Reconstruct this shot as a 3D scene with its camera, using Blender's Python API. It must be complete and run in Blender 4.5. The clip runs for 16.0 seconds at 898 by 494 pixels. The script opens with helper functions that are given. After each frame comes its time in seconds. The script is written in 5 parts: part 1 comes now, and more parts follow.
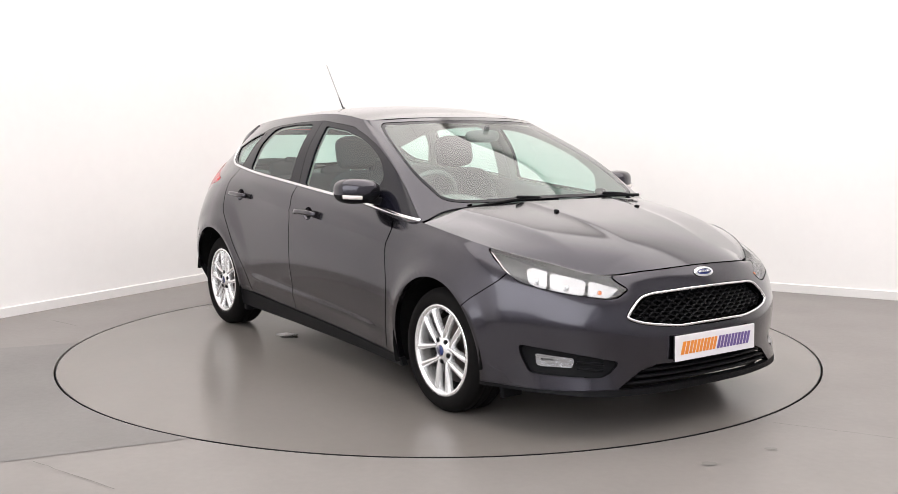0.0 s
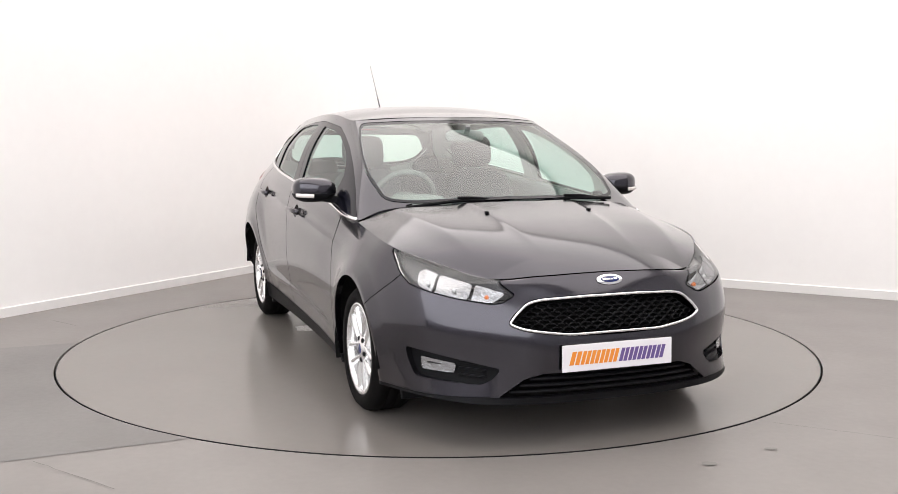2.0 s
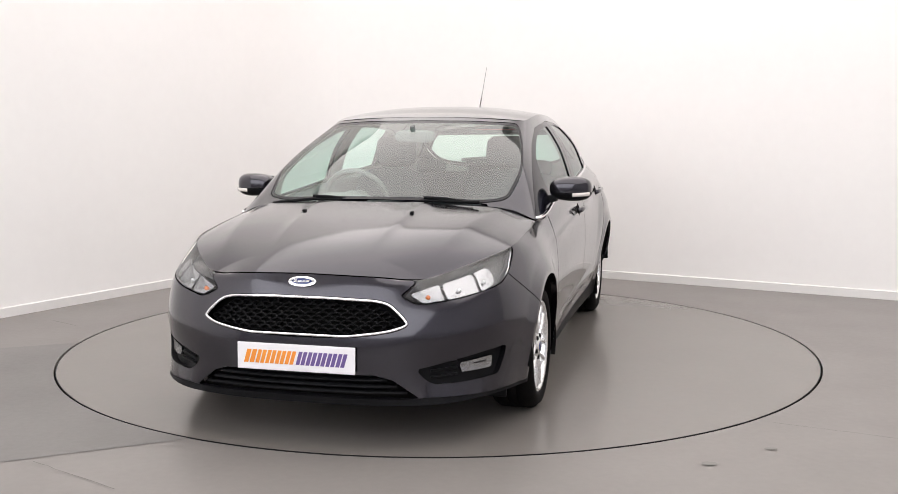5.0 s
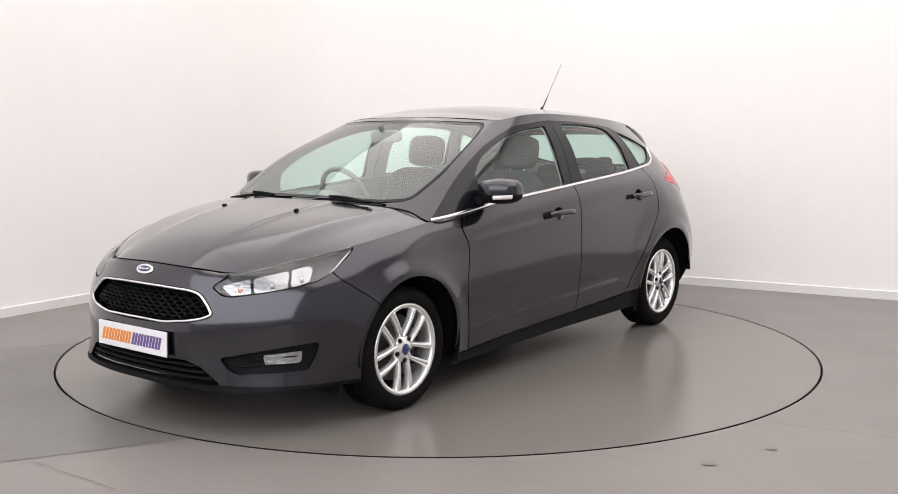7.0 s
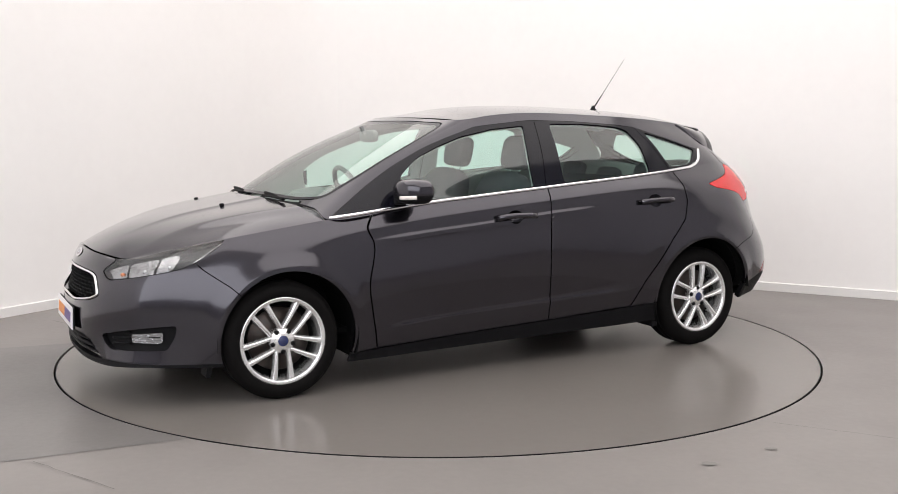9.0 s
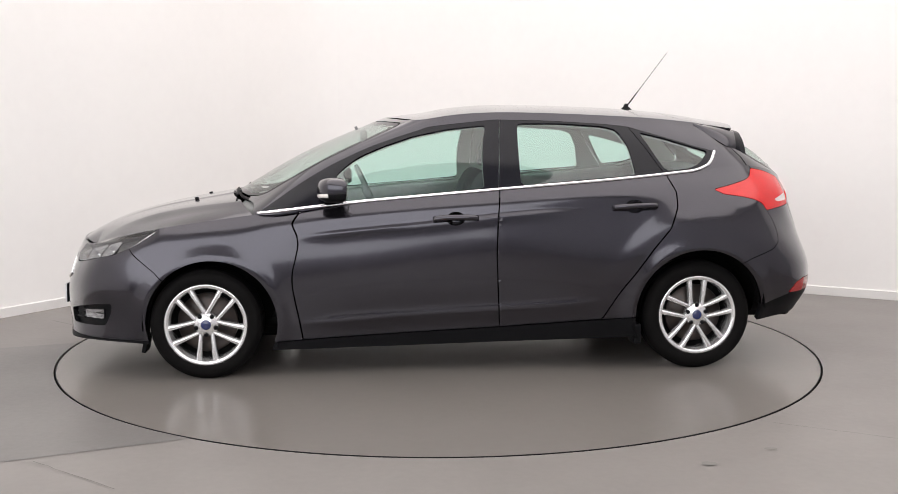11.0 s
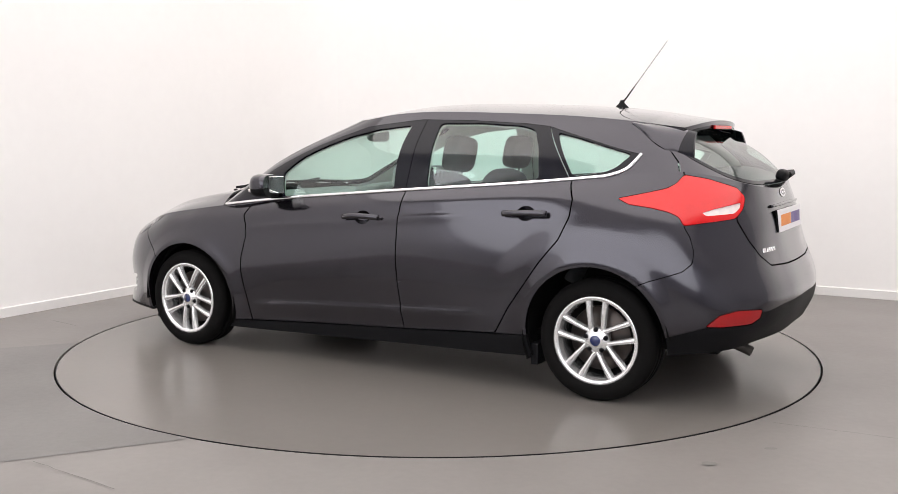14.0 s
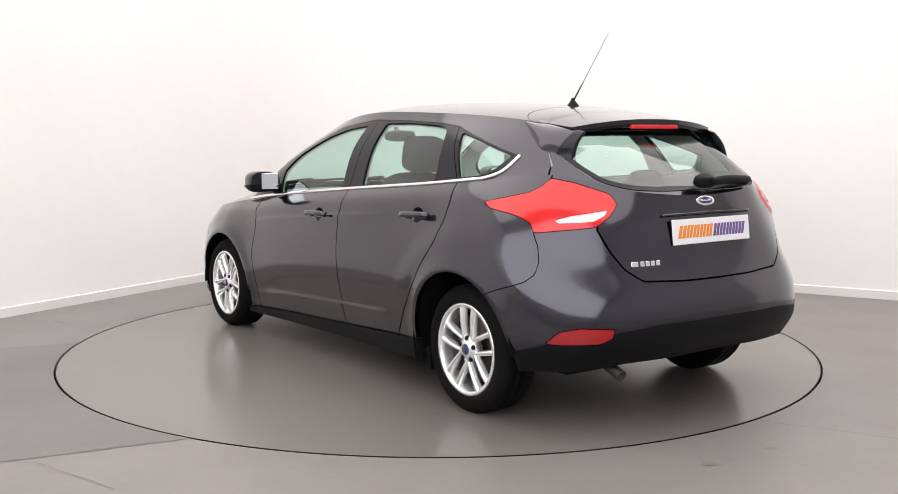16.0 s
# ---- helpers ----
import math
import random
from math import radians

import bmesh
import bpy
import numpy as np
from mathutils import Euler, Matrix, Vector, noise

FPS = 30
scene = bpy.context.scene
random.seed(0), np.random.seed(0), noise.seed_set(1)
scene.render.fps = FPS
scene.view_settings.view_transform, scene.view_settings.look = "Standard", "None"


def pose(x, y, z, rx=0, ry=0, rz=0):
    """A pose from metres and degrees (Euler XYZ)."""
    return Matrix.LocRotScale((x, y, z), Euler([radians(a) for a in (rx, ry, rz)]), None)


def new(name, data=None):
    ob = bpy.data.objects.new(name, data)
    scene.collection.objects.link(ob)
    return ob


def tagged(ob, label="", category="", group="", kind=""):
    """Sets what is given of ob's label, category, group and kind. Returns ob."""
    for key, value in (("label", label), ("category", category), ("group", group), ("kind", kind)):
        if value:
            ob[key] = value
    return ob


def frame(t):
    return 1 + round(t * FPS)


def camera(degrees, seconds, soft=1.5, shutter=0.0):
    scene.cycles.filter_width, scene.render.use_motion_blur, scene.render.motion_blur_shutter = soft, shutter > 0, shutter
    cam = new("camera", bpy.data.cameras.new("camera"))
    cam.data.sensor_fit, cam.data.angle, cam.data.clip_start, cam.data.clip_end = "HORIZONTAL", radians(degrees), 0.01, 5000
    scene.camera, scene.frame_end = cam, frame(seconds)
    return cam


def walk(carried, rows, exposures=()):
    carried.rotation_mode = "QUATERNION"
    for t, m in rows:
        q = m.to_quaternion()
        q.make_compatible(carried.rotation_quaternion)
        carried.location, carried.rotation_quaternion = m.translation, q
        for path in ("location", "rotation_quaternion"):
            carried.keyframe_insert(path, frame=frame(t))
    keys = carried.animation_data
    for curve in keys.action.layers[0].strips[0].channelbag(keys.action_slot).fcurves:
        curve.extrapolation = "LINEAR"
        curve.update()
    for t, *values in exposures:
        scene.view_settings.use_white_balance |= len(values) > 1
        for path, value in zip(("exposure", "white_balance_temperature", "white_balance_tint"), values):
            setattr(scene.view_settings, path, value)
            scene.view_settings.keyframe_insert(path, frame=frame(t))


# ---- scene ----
cam = camera(48.59, 16.0, soft=0.55)
# the turntable's heading of the car, degrees, time by time
CAR_TURN = [(0, -55.64), (0.5, -56.74), (1, -59.50), (1.5, -63.67), (2, -69.66), (2.5, -75.44), (3, -81.63),
            (3.5, -87.34), (4, -93.54), (5.25, -108.30), (6.5, -123.06), (7, -129.01), (7.5, -134.68), (8, -140.69),
            (8.5, -146.34), (9, -152.47), (10.25, -167.16), (11.5, -181.61), (12, -187.42), (12.5, -192.91), (13, -198.86),
            (13.5, -204.73), (14, -210.71), (14.5, -216.68), (15, -222.64), (15.5, -228.43), (16, -234.50)]

# ---- camera: stands still on a tripod ----
EYE = pose(0, -6.085, 1.290, 90 - 6.538, 0.03, -0.556)
walk(cam, [(0.0, EYE), (16.0, EYE)], exposures=[(0.0, 0.16), (1.5, 0.13), (3.0, 0.02), (6.5, -0.10), (9.0, -0.12), (12.5, -0.08), (16.0, 0.02)])

# ---- world: the studio is closed, so the sky outside hardly matters ----
world = bpy.data.worlds.new("world")
scene.world = world
world.use_nodes = True
world.node_tree.nodes["Background"].inputs[0].default_value = (0.8, 0.85, 1.0, 1)
world.node_tree.nodes["Background"].inputs[1].default_value = 0.3
# ---- materials ----
def material(name, color, rough=0.5, metal=0.0, vary=0.0, scale=8.0, bump=0.0, bump_scale=200.0, coat=0.0, spec=0.5, rough_vary=0.0, tint=None):
    """A Principled material with colour and roughness varied at two scales and a fine relief, in the object's own metres."""
    m = bpy.data.materials.new(name)
    m.use_nodes = True
    nt = m.node_tree
    b = nt.nodes["Principled BSDF"]
    b.inputs["Base Color"].default_value = (*color, 1)
    b.inputs["Roughness"].default_value = rough
    b.inputs["Metallic"].default_value = metal
    b.inputs["Coat Weight"].default_value = coat
    b.inputs["Coat Roughness"].default_value = 0.03 if coat != 0.85 else 0.08
    b.inputs["Specular IOR Level"].default_value = spec
    if vary or bump or rough_vary:
        tc = nt.nodes.new("ShaderNodeTexCoord")
    if vary or rough_vary:
        n1, n2 = nt.nodes.new("ShaderNodeTexNoise"), nt.nodes.new("ShaderNodeTexNoise")
        n1.inputs["Scale"].default_value, n2.inputs["Scale"].default_value = scale, scale * 17
        n1.inputs["Detail"].default_value = n2.inputs["Detail"].default_value = 5
        mix = nt.nodes.new("ShaderNodeMath")
        mix.operation = "MULTIPLY_ADD"
        mix.inputs[1].default_value = 0.4
        nt.links.new(tc.outputs["Object"], n1.inputs["Vector"])
        nt.links.new(tc.outputs["Object"], n2.inputs["Vector"])
        nt.links.new(n2.outputs["Fac"], mix.inputs[0])
        nt.links.new(n1.outputs["Fac"], mix.inputs[2])
    if vary:
        ramp = nt.nodes.new("ShaderNodeMapRange")
        ramp.inputs["From Min"].default_value, ramp.inputs["From Max"].default_value = 0.4, 1.0
        cm = nt.nodes.new("ShaderNodeMix")
        cm.data_type = "RGBA"
        other = tint or tuple(c * 0.55 for c in color)
        cm.inputs["A"].default_value = (*[c + (c - o) * vary for c, o in zip(color, other)], 1)
        cm.inputs["B"].default_value = (*[c - (c - o) * vary for c, o in zip(color, other)], 1)
        nt.links.new(mix.outputs[0], ramp.inputs["Value"])
        nt.links.new(ramp.outputs[0], cm.inputs["Factor"])
        nt.links.new(cm.outputs["Result"], b.inputs["Base Color"])
    if rough_vary:
        rr = nt.nodes.new("ShaderNodeMapRange")
        rr.inputs["From Min"].default_value, rr.inputs["From Max"].default_value = 0.45, 0.95
        rr.inputs["To Min"].default_value, rr.inputs["To Max"].default_value = rough - rough_vary, rough + rough_vary
        nt.links.new(mix.outputs[0], rr.inputs["Value"])
        nt.links.new(rr.outputs[0], b.inputs["Roughness"])
    if bump:
        n3, bp = nt.nodes.new("ShaderNodeTexNoise"), nt.nodes.new("ShaderNodeBump")
        n3.inputs["Scale"].default_value, n3.inputs["Detail"].default_value = bump_scale, 4
        bp.inputs["Strength"].default_value, bp.inputs["Distance"].default_value = bump, 0.004
        nt.links.new(tc.outputs["Object"], n3.inputs["Vector"])
        nt.links.new(n3.outputs["Fac"], bp.inputs["Height"])
        nt.links.new(bp.outputs["Normal"], b.inputs["Normal"])
    return m


def glass(name, tint, rough=0.0, gloss=0.08):
    """Thin glass: mostly clear, with a sharp reflection that grows at grazing angles."""
    m = bpy.data.materials.new(name)
    m.use_nodes = True
    nt = m.node_tree
    nt.nodes.remove(nt.nodes["Principled BSDF"])
    out = nt.nodes["Material Output"]
    tr, gl, mx, lw, pw, sc = (nt.nodes.new("ShaderNode" + k) for k in ("BsdfTransparent", "BsdfGlossy", "MixShader", "LayerWeight", "Math", "Math"))
    tr.inputs["Color"].default_value = (*tint, 1)
    gl.inputs["Roughness"].default_value = rough
    lw.inputs["Blend"].default_value = 0.5
    pw.operation, sc.operation = "POWER", "MULTIPLY_ADD"
    pw.inputs[1].default_value = 5.0
    sc.inputs[1].default_value, sc.inputs[2].default_value = 0.90, gloss
    nt.links.new(lw.outputs["Facing"], pw.inputs[0])
    nt.links.new(pw.outputs[0], sc.inputs[0])
    nt.links.new(sc.outputs[0], mx.inputs[0])
    nt.links.new(tr.outputs[0], mx.inputs[1])
    nt.links.new(gl.outputs[0], mx.inputs[2])
    nt.links.new(mx.outputs[0], out.inputs["Surface"])
    return m


def glow(name, color, strength):
    m = bpy.data.materials.new(name)
    m.use_nodes = True
    b = m.node_tree.nodes["Principled BSDF"]
    b.inputs["Base Color"].default_value = (0.8, 0.8, 0.8, 1)
    b.inputs["Emission Color"].default_value = (*color, 1)
    b.inputs["Emission Strength"].default_value = strength
    return m


M_WALL = material("white_wall_paint", (0.90, 0.882, 0.87), 0.75, vary=0.06, scale=0.7, bump=0.08, bump_scale=90)
M_SKIRT = material("skirting_paint", (0.80, 0.785, 0.775), 0.35, vary=0.05, scale=3)
M_CEIL = material("ceiling_paint", (0.75, 0.74, 0.73), 0.8, vary=0.05, scale=1)
M_FLOOR = material("grey_resin_floor", (0.208, 0.191, 0.181), 0.42, vary=0.20, scale=1.6, bump=0.03, bump_scale=160, rough_vary=0.02)
M_FLOOR_PATCH = material("older_resin_floor", (0.152, 0.142, 0.137), 0.40, vary=0.34, scale=2.0, bump=0.03, bump_scale=160, rough_vary=0.02)
M_TABLE = material("turntable_resin", (0.184, 0.168, 0.156), 0.23, vary=0.10, scale=1.2, bump=0.012, bump_scale=160)
M_STAIN = material("floor_stain", (0.19, 0.18, 0.17), 0.5, vary=0.2, scale=20)
M_WET = material("wet_resin", (0.11, 0.10, 0.095), 0.04, vary=0.2, scale=15)
M_GAP = material("dark_gap", (0.012, 0.012, 0.012), 0.8)
M_LAMP = glow("lamp_diffuser", (1.0, 0.945, 0.912), 1.90)
M_LAMP_COOL = glow("cool_lamp_diffuser", (0.955, 0.965, 1.0), 2.5)
M_PAINT = material("grey_metallic_paint", (0.042, 0.0395, 0.0495), 0.21, metal=0.92, coat=0.85, vary=0.10, scale=900)
M_BLACK = material("black_plastic", (0.006, 0.006, 0.007), 0.5, spec=0.13, vary=0.2, scale=30, bump=0.15, bump_scale=900)
M_GLOSSBLACK = material("gloss_black_trim", (0.006, 0.006, 0.010), 0.14, spec=0.28, vary=0.1, scale=20)
M_CHROME = material("chrome", (0.86, 0.86, 0.87), 0.10, metal=1.0, rough_vary=0.03, scale=30)
M_ALLOY = material("silver_alloy", (0.86, 0.86, 0.86), 0.24, metal=0.75, coat=0.4, vary=0.06, scale=40)
M_RUBBER = material("tyre_rubber", (0.0065, 0.006, 0.006), 0.75, spec=0.08, vary=0.25, scale=25, bump=0.2, bump_scale=300)
M_DARK = material("underbody_black", (0.006, 0.006, 0.006), 0.85, spec=0.1, vary=0.2, scale=10)
M_GLASS = glass("tinted_side_glass", (0.72, 0.92, 0.86), gloss=0.11)
M_SCREEN = glass("windscreen_glass", (0.80, 0.94, 0.88), gloss=0.15)
M_RED = material("red_lamp_plastic", (0.62, 0.006, 0.008), 0.16, coat=0.2, vary=0.12, scale=25)
M_REDDARK = material("red_reflector", (0.32, 0.006, 0.008), 0.12, coat=0.3, vary=0.15, scale=60)
M_REVERSE = material("clear_lamp_plastic", (0.80, 0.74, 0.71), 0.15, coat=0.6, vary=0.2, scale=40)
M_ORANGE = material("orange_bulb", (0.75, 0.20, 0.05), 0.2, coat=0.5)
M_BULB = material("bulb_glass", (0.75, 0.75, 0.75), 0.1, metal=0.6)
M_LIGHT_BEZEL = material("headlight_bezel", (0.055, 0.055, 0.06), 0.3, vary=0.1, scale=30)
M_LENS = glass("clear_lens", (0.95, 0.96, 0.96))
M_GRILLE = material("grille_black", (0.008, 0.008, 0.009), 0.45, spec=0.25, vary=0.1, scale=30)
M_PLATE = material("white_plate", (0.82, 0.80, 0.82), 0.3, vary=0.04, scale=8)
M_PLATE_ORANGE = material("plate_orange", (0.80, 0.27, 0.03), 0.35, vary=0.2, scale=9, tint=(0.85, 0.42, 0.05))
M_PLATE_PURPLE = material("plate_purple", (0.14, 0.09, 0.27), 0.35, vary=0.2, scale=9, tint=(0.10, 0.10, 0.32))
M_BLUE = material("badge_blue", (0.012, 0.022, 0.10), 0.15, coat=0.8)
M_TRIM = material("interior_grey_plastic", (0.20, 0.205, 0.205), 0.65, vary=0.12, scale=12, bump=0.15, bump_scale=500)
M_CLOTH = material("charcoal_seat_cloth", (0.07, 0.072, 0.08), 0.9, vary=0.25, scale=20, bump=0.03, bump_scale=60)
M_HEADLINER = material("pale_headliner", (0.62, 0.61, 0.58), 0.9, vary=0.08, scale=10)
M_DISC = material("brake_disc_steel", (0.06, 0.05, 0.046), 0.35, metal=0.8, vary=0.3, scale=40, tint=(0.10, 0.055, 0.04))
M_MIRROR = material("mirror_silver", (0.85, 0.87, 0.86), 0.02, metal=1.0)
M_REFLECTOR = material("lamp_reflector", (0.46, 0.46, 0.48), 0.14, metal=1.0, rough_vary=0.05, scale=60, bump=1.0, bump_scale=48)
M_BACKWALL = material("grey_wall_paint", (0.50, 0.50, 0.53), 0.8, vary=0.1, scale=0.8)
M_FLOOR_LINE = material("floor_joint", (0.15, 0.14, 0.135), 0.6, vary=0.2, scale=12)
M_EXHAUST = material("sooty_steel", (0.06, 0.055, 0.05), 0.5, metal=0.7, vary=0.3, scale=40)
# ---- mesh helpers ----
def mesh_object(name, V, F, mat, parent=None, label="", smooth=True, normals=None):
    me = bpy.data.meshes.new(name)
    me.from_pydata([tuple(v) for v in V], [], [tuple(int(i) for i in f) for f in F])
    me.materials.append(mat)
    if smooth:
        me.polygons.foreach_set("use_smooth", [True] * len(me.polygons))
    if normals is not None and len(V):
        me.normals_split_custom_set_from_vertices([tuple(n) for n in normals])
    me.update()
    ob = new(name, me)
    if parent is not None:
        ob.parent = parent
    if label:
        tagged(ob, label)
    return ob


def part(name, bm, mat, parent, label="", smooth=False, at=None):
    """Links a bmesh as one mesh object under a thing or a part."""
    me = bpy.data.meshes.new(name)
    if smooth:
        for f in bm.faces:
            f.smooth = True
    bm.to_mesh(me)
    bm.free()
    me.materials.append(mat)
    ob = new(name, me)
    ob.parent = parent
    if at is not None:
        ob.matrix_local = at
    if label:
        tagged(ob, label)
    return ob


def box(bm, x0, x1, y0, y1, z0, z1, bevel=0.0, m=None):
    r = bmesh.ops.create_cube(bm, size=1)["verts"]
    bmesh.ops.transform(bm, verts=r, matrix=Matrix.LocRotScale(((x0+x1)/2, (y0+y1)/2, (z0+z1)/2), None, (abs(x1-x0), abs(y1-y0), abs(z1-z0))))
    if bevel:
        es = list({e for v in r for e in v.link_edges})
        g = bmesh.ops.bevel(bm, geom=es, offset=bevel, segments=2, affect="EDGES", profile=0.5)
        r = list({v for f in g["faces"] for v in f.verts} | {v for v in r if v.is_valid})
    if m is not None:
        bmesh.ops.transform(bm, verts=[v for v in r if v.is_valid], matrix=m)
    return bm


def lathe(profile, n=48, y_axis=True, close=False):
    """A turned shape: profile of (radius, y), round the y axis."""
    V, F = [], []
    k = len(profile)
    for i in range(n):
        a = 2 * math.pi * i / n
        for r, y in profile:
            V.append((r * math.cos(a), y, r * math.sin(a)))
    for i in range(n):
        j = (i + 1) % n
        for p in range(k - 1 if not close else k):
            q = (p + 1) % k
            F.append((i * k + p, i * k + q, j * k + q, j * k + p))
    return np.array(V), F


def grid_faces(nv, nu):
    i = np.arange(nv * nu).reshape(nv, nu)
    a, b, c, d = i[:-1, :-1].ravel(), i[:-1, 1:].ravel(), i[1:, 1:].ravel(), i[1:, :-1].ravel()
    return np.stack([a, b, c, d], 1)


def vertex_normals(V, T):
    n = np.cross(V[T[:, 1]] - V[T[:, 0]], V[T[:, 2]] - V[T[:, 0]])
    N = np.zeros_like(V)
    for k in range(3):
        np.add.at(N, T[:, k], n)
    return N / np.maximum(np.linalg.norm(N, axis=1), 1e-12)[:, None]


# ---- the car's body surface: lines from the nose round the flank to the tail, joined by smooth sections ----
def spline(pts, n, mirror=True):
    """n points along a smooth curve through pts; at both ends the curve meets its mirror image in y."""
    P = np.array(pts, float)
    flip = np.array([1, -1, 1])
    Q = np.vstack([P[1] * flip, P, P[-2] * flip]) if mirror else np.vstack([2 * P[0] - P[1], P, 2 * P[-1] - P[-2]])
    k = np.linspace(0, len(P) - 1, n)
    i = np.minimum(k.astype(int), len(P) - 2)
    f = (k - i)[:, None]
    d = np.maximum(np.linalg.norm(np.diff(Q, axis=0), axis=1), 1e-6) ** 0.5
    def slope(j):
        a, b = d[j - 1][:, None], d[j][:, None]
        return (Q[j] - Q[j - 1]) / a - (Q[j + 1] - Q[j - 1]) / (a + b) + (Q[j + 1] - Q[j]) / b
    h = d[i + 1][:, None]
    m0, m1 = slope(i + 1) * h, slope(i + 2) * h
    return (2*f**3 - 3*f*f + 1) * Q[i + 1] + (f**3 - 2*f*f + f) * m0 + (3*f*f - 2*f**3) * Q[i + 2] + (f**3 - f*f) * m1


def loft(lines, nu, per):
    """A grid [v, u, 3] through the lines: smooth along them and, Catmull-Rom, across them."""
    L = np.stack([spline(l, nu) for l in lines])
    E = np.concatenate([2 * L[:1] - L[1:2], L, 2 * L[-1:] - L[-2:-1]])
    dist = np.maximum(np.linalg.norm(np.diff(E, axis=0), axis=2), 1e-5)[..., None]
    rows = []
    for i in range(len(lines) - 1):
        for f in np.linspace(0, 1, per, endpoint=False):
            rows.append(section(E, dist, i, f))
    rows.append(section(E, dist, len(lines) - 2, 1.0))
    return np.stack(rows)


def section(E, dist, i, f):
    a, b, c = dist[i], dist[i + 1], dist[i + 2]
    p0, p1, p2, p3 = E[i], E[i + 1], E[i + 2], E[i + 3]
    m1 = ((p1 - p0) / a * b + (p2 - p1) / b * a) / (a + b) * b
    m2 = ((p2 - p1) / b * c + (p3 - p2) / c * b) / (b + c) * b
    return (2*f**3 - 3*f*f + 1) * p1 + (f**3 - 2*f*f + f) * m1 + (3*f*f - 2*f**3) * p2 + (f**3 - f*f) * m2


LOWER = [
    [(2.165,0,.175),(2.145,.33,.175),(2.075,.58,.18),(1.94,.735,.19),(1.67,.845,.185),(1.32,.86,.17),(1.0,.85,.14),(.5,.822,.14),
     (-.2,.822,.155),(-.9,.845,.175),(-1.32,.86,.21),(-1.68,.80,.255),(-1.88,.71,.28),(-1.98,.54,.305),(-2.04,.30,.315),(-2.05,0,.32)],
    [(2.19,0,.30),(2.16,.33,.30),(2.06,.57,.30),(1.93,.725,.30),(1.66,.865,.30),(1.32,.905,.30),(.98,.874,.29),(.5,.850,.295),
     (-.2,.850,.315),(-.9,.878,.345),(-1.32,.908,.38),(-1.68,.86,.38),(-1.90,.765,.39),(-2.03,.58,.41),(-2.085,.30,.415),(-2.095,0,.415)],
    [(2.19,0,.46),(2.155,.33,.47),(2.055,.57,.49),(1.92,.74,.50),(1.64,.875,.50),(1.32,.925,.50),(.97,.89,.50),(.5,.887,.52),
     (-.2,.887,.55),(-.9,.90,.58),(-1.32,.918,.60),(-1.66,.875,.58),(-1.89,.775,.53),(-2.03,.59,.51),(-2.09,.30,.51),(-2.10,0,.51)],
    [(2.15,0,.62),(2.10,.33,.615),(2.00,.57,.62),(1.86,.735,.64),(1.60,.845,.66),(1.32,.88,.685),(.95,.864,.725),(.5,.868,.77),
     (-.2,.872,.835),(-.9,.862,.88),(-1.32,.865,.885),(-1.62,.82,.86),(-1.82,.72,.78),(-1.97,.55,.72),(-2.02,.30,.70),(-2.03,0,.70)],
    [(2.125,0,.665),(2.08,.33,.66),(1.95,.57,.68),(1.78,.715,.71),(1.57,.815,.735),(1.32,.845,.765),(1.02,.845,.79),(.5,.855,.85),
     (-.2,.855,.915),(-.9,.84,.965),(-1.32,.81,.985),(-1.62,.745,.98),(-1.82,.66,.93),(-1.94,.47,.90),(-1.985,.28,.88),(-1.99,0,.88)],
    [(2.10,0,.70),(2.07,.30,.69),(1.98,.47,.675),(1.80,.65,.73),(1.58,.775,.78),(1.32,.80,.82),(1.06,.80,.855),(.5,.81,.92),
     (-.2,.81,.98),(-.9,.785,1.035),(-1.32,.73,1.075),(-1.60,.65,1.10),(-1.78,.55,1.075),(-1.90,.42,1.035),(-1.945,.25,1.015),(-1.96,0,1.005)],
]
# cowl and belt line, window top, roof rail
UPPER = [
    [(1.24,0,.945),(1.20,.35,.935),(1.09,.67,.905),(1.06,.80,.855),(.5,.81,.92),(-.2,.81,.98),(-.9,.785,1.035),(-1.32,.73,1.075),
     (-1.60,.65,1.10),(-1.78,.55,1.075),(-1.90,.42,1.035),(-1.945,.25,1.015),(-1.96,0,1.005)],
    [(.85,0,1.17),(.84,.34,1.15),(.80,.648,1.097),(.74,.697,1.094),(.25,.735,1.15),(-.21,.735,1.19),(-.9,.715,1.20),(-1.28,.66,1.21),
     (-1.55,.57,1.205),(-1.67,.49,1.18),(-1.77,.38,1.165),(-1.80,.24,1.16),(-1.81,0,1.155)],
    [(.38,0,1.371),(.345,.32,1.363),(.24,.556,1.351),(.17,.580,1.356),(.0,.592,1.381),(-.24,.597,1.394),(-.9,.565,1.375),(-1.20,.54,1.355),
     (-1.42,.50,1.33),(-1.48,.43,1.315),(-1.53,.34,1.305),(-1.55,.22,1.305),(-1.56,0,1.305)],
]
# ---- the studio: two white walls meeting in a rounded corner, and two unseen ones added behind the camera ----
A_DIR = Vector((0.5065, 0.8622, 0)).normalized()      # along the wall on one side, towards the corner
B_DIR = Vector((A_DIR.y, -A_DIR.x, 0))              # along the other wall, away from the corner
CORNER = Vector((-1.095, 4.223, 0))
ROOM_A, ROOM_B, ROOM_H, ROUND = 11.0, 10.5, 4.6, 0.9


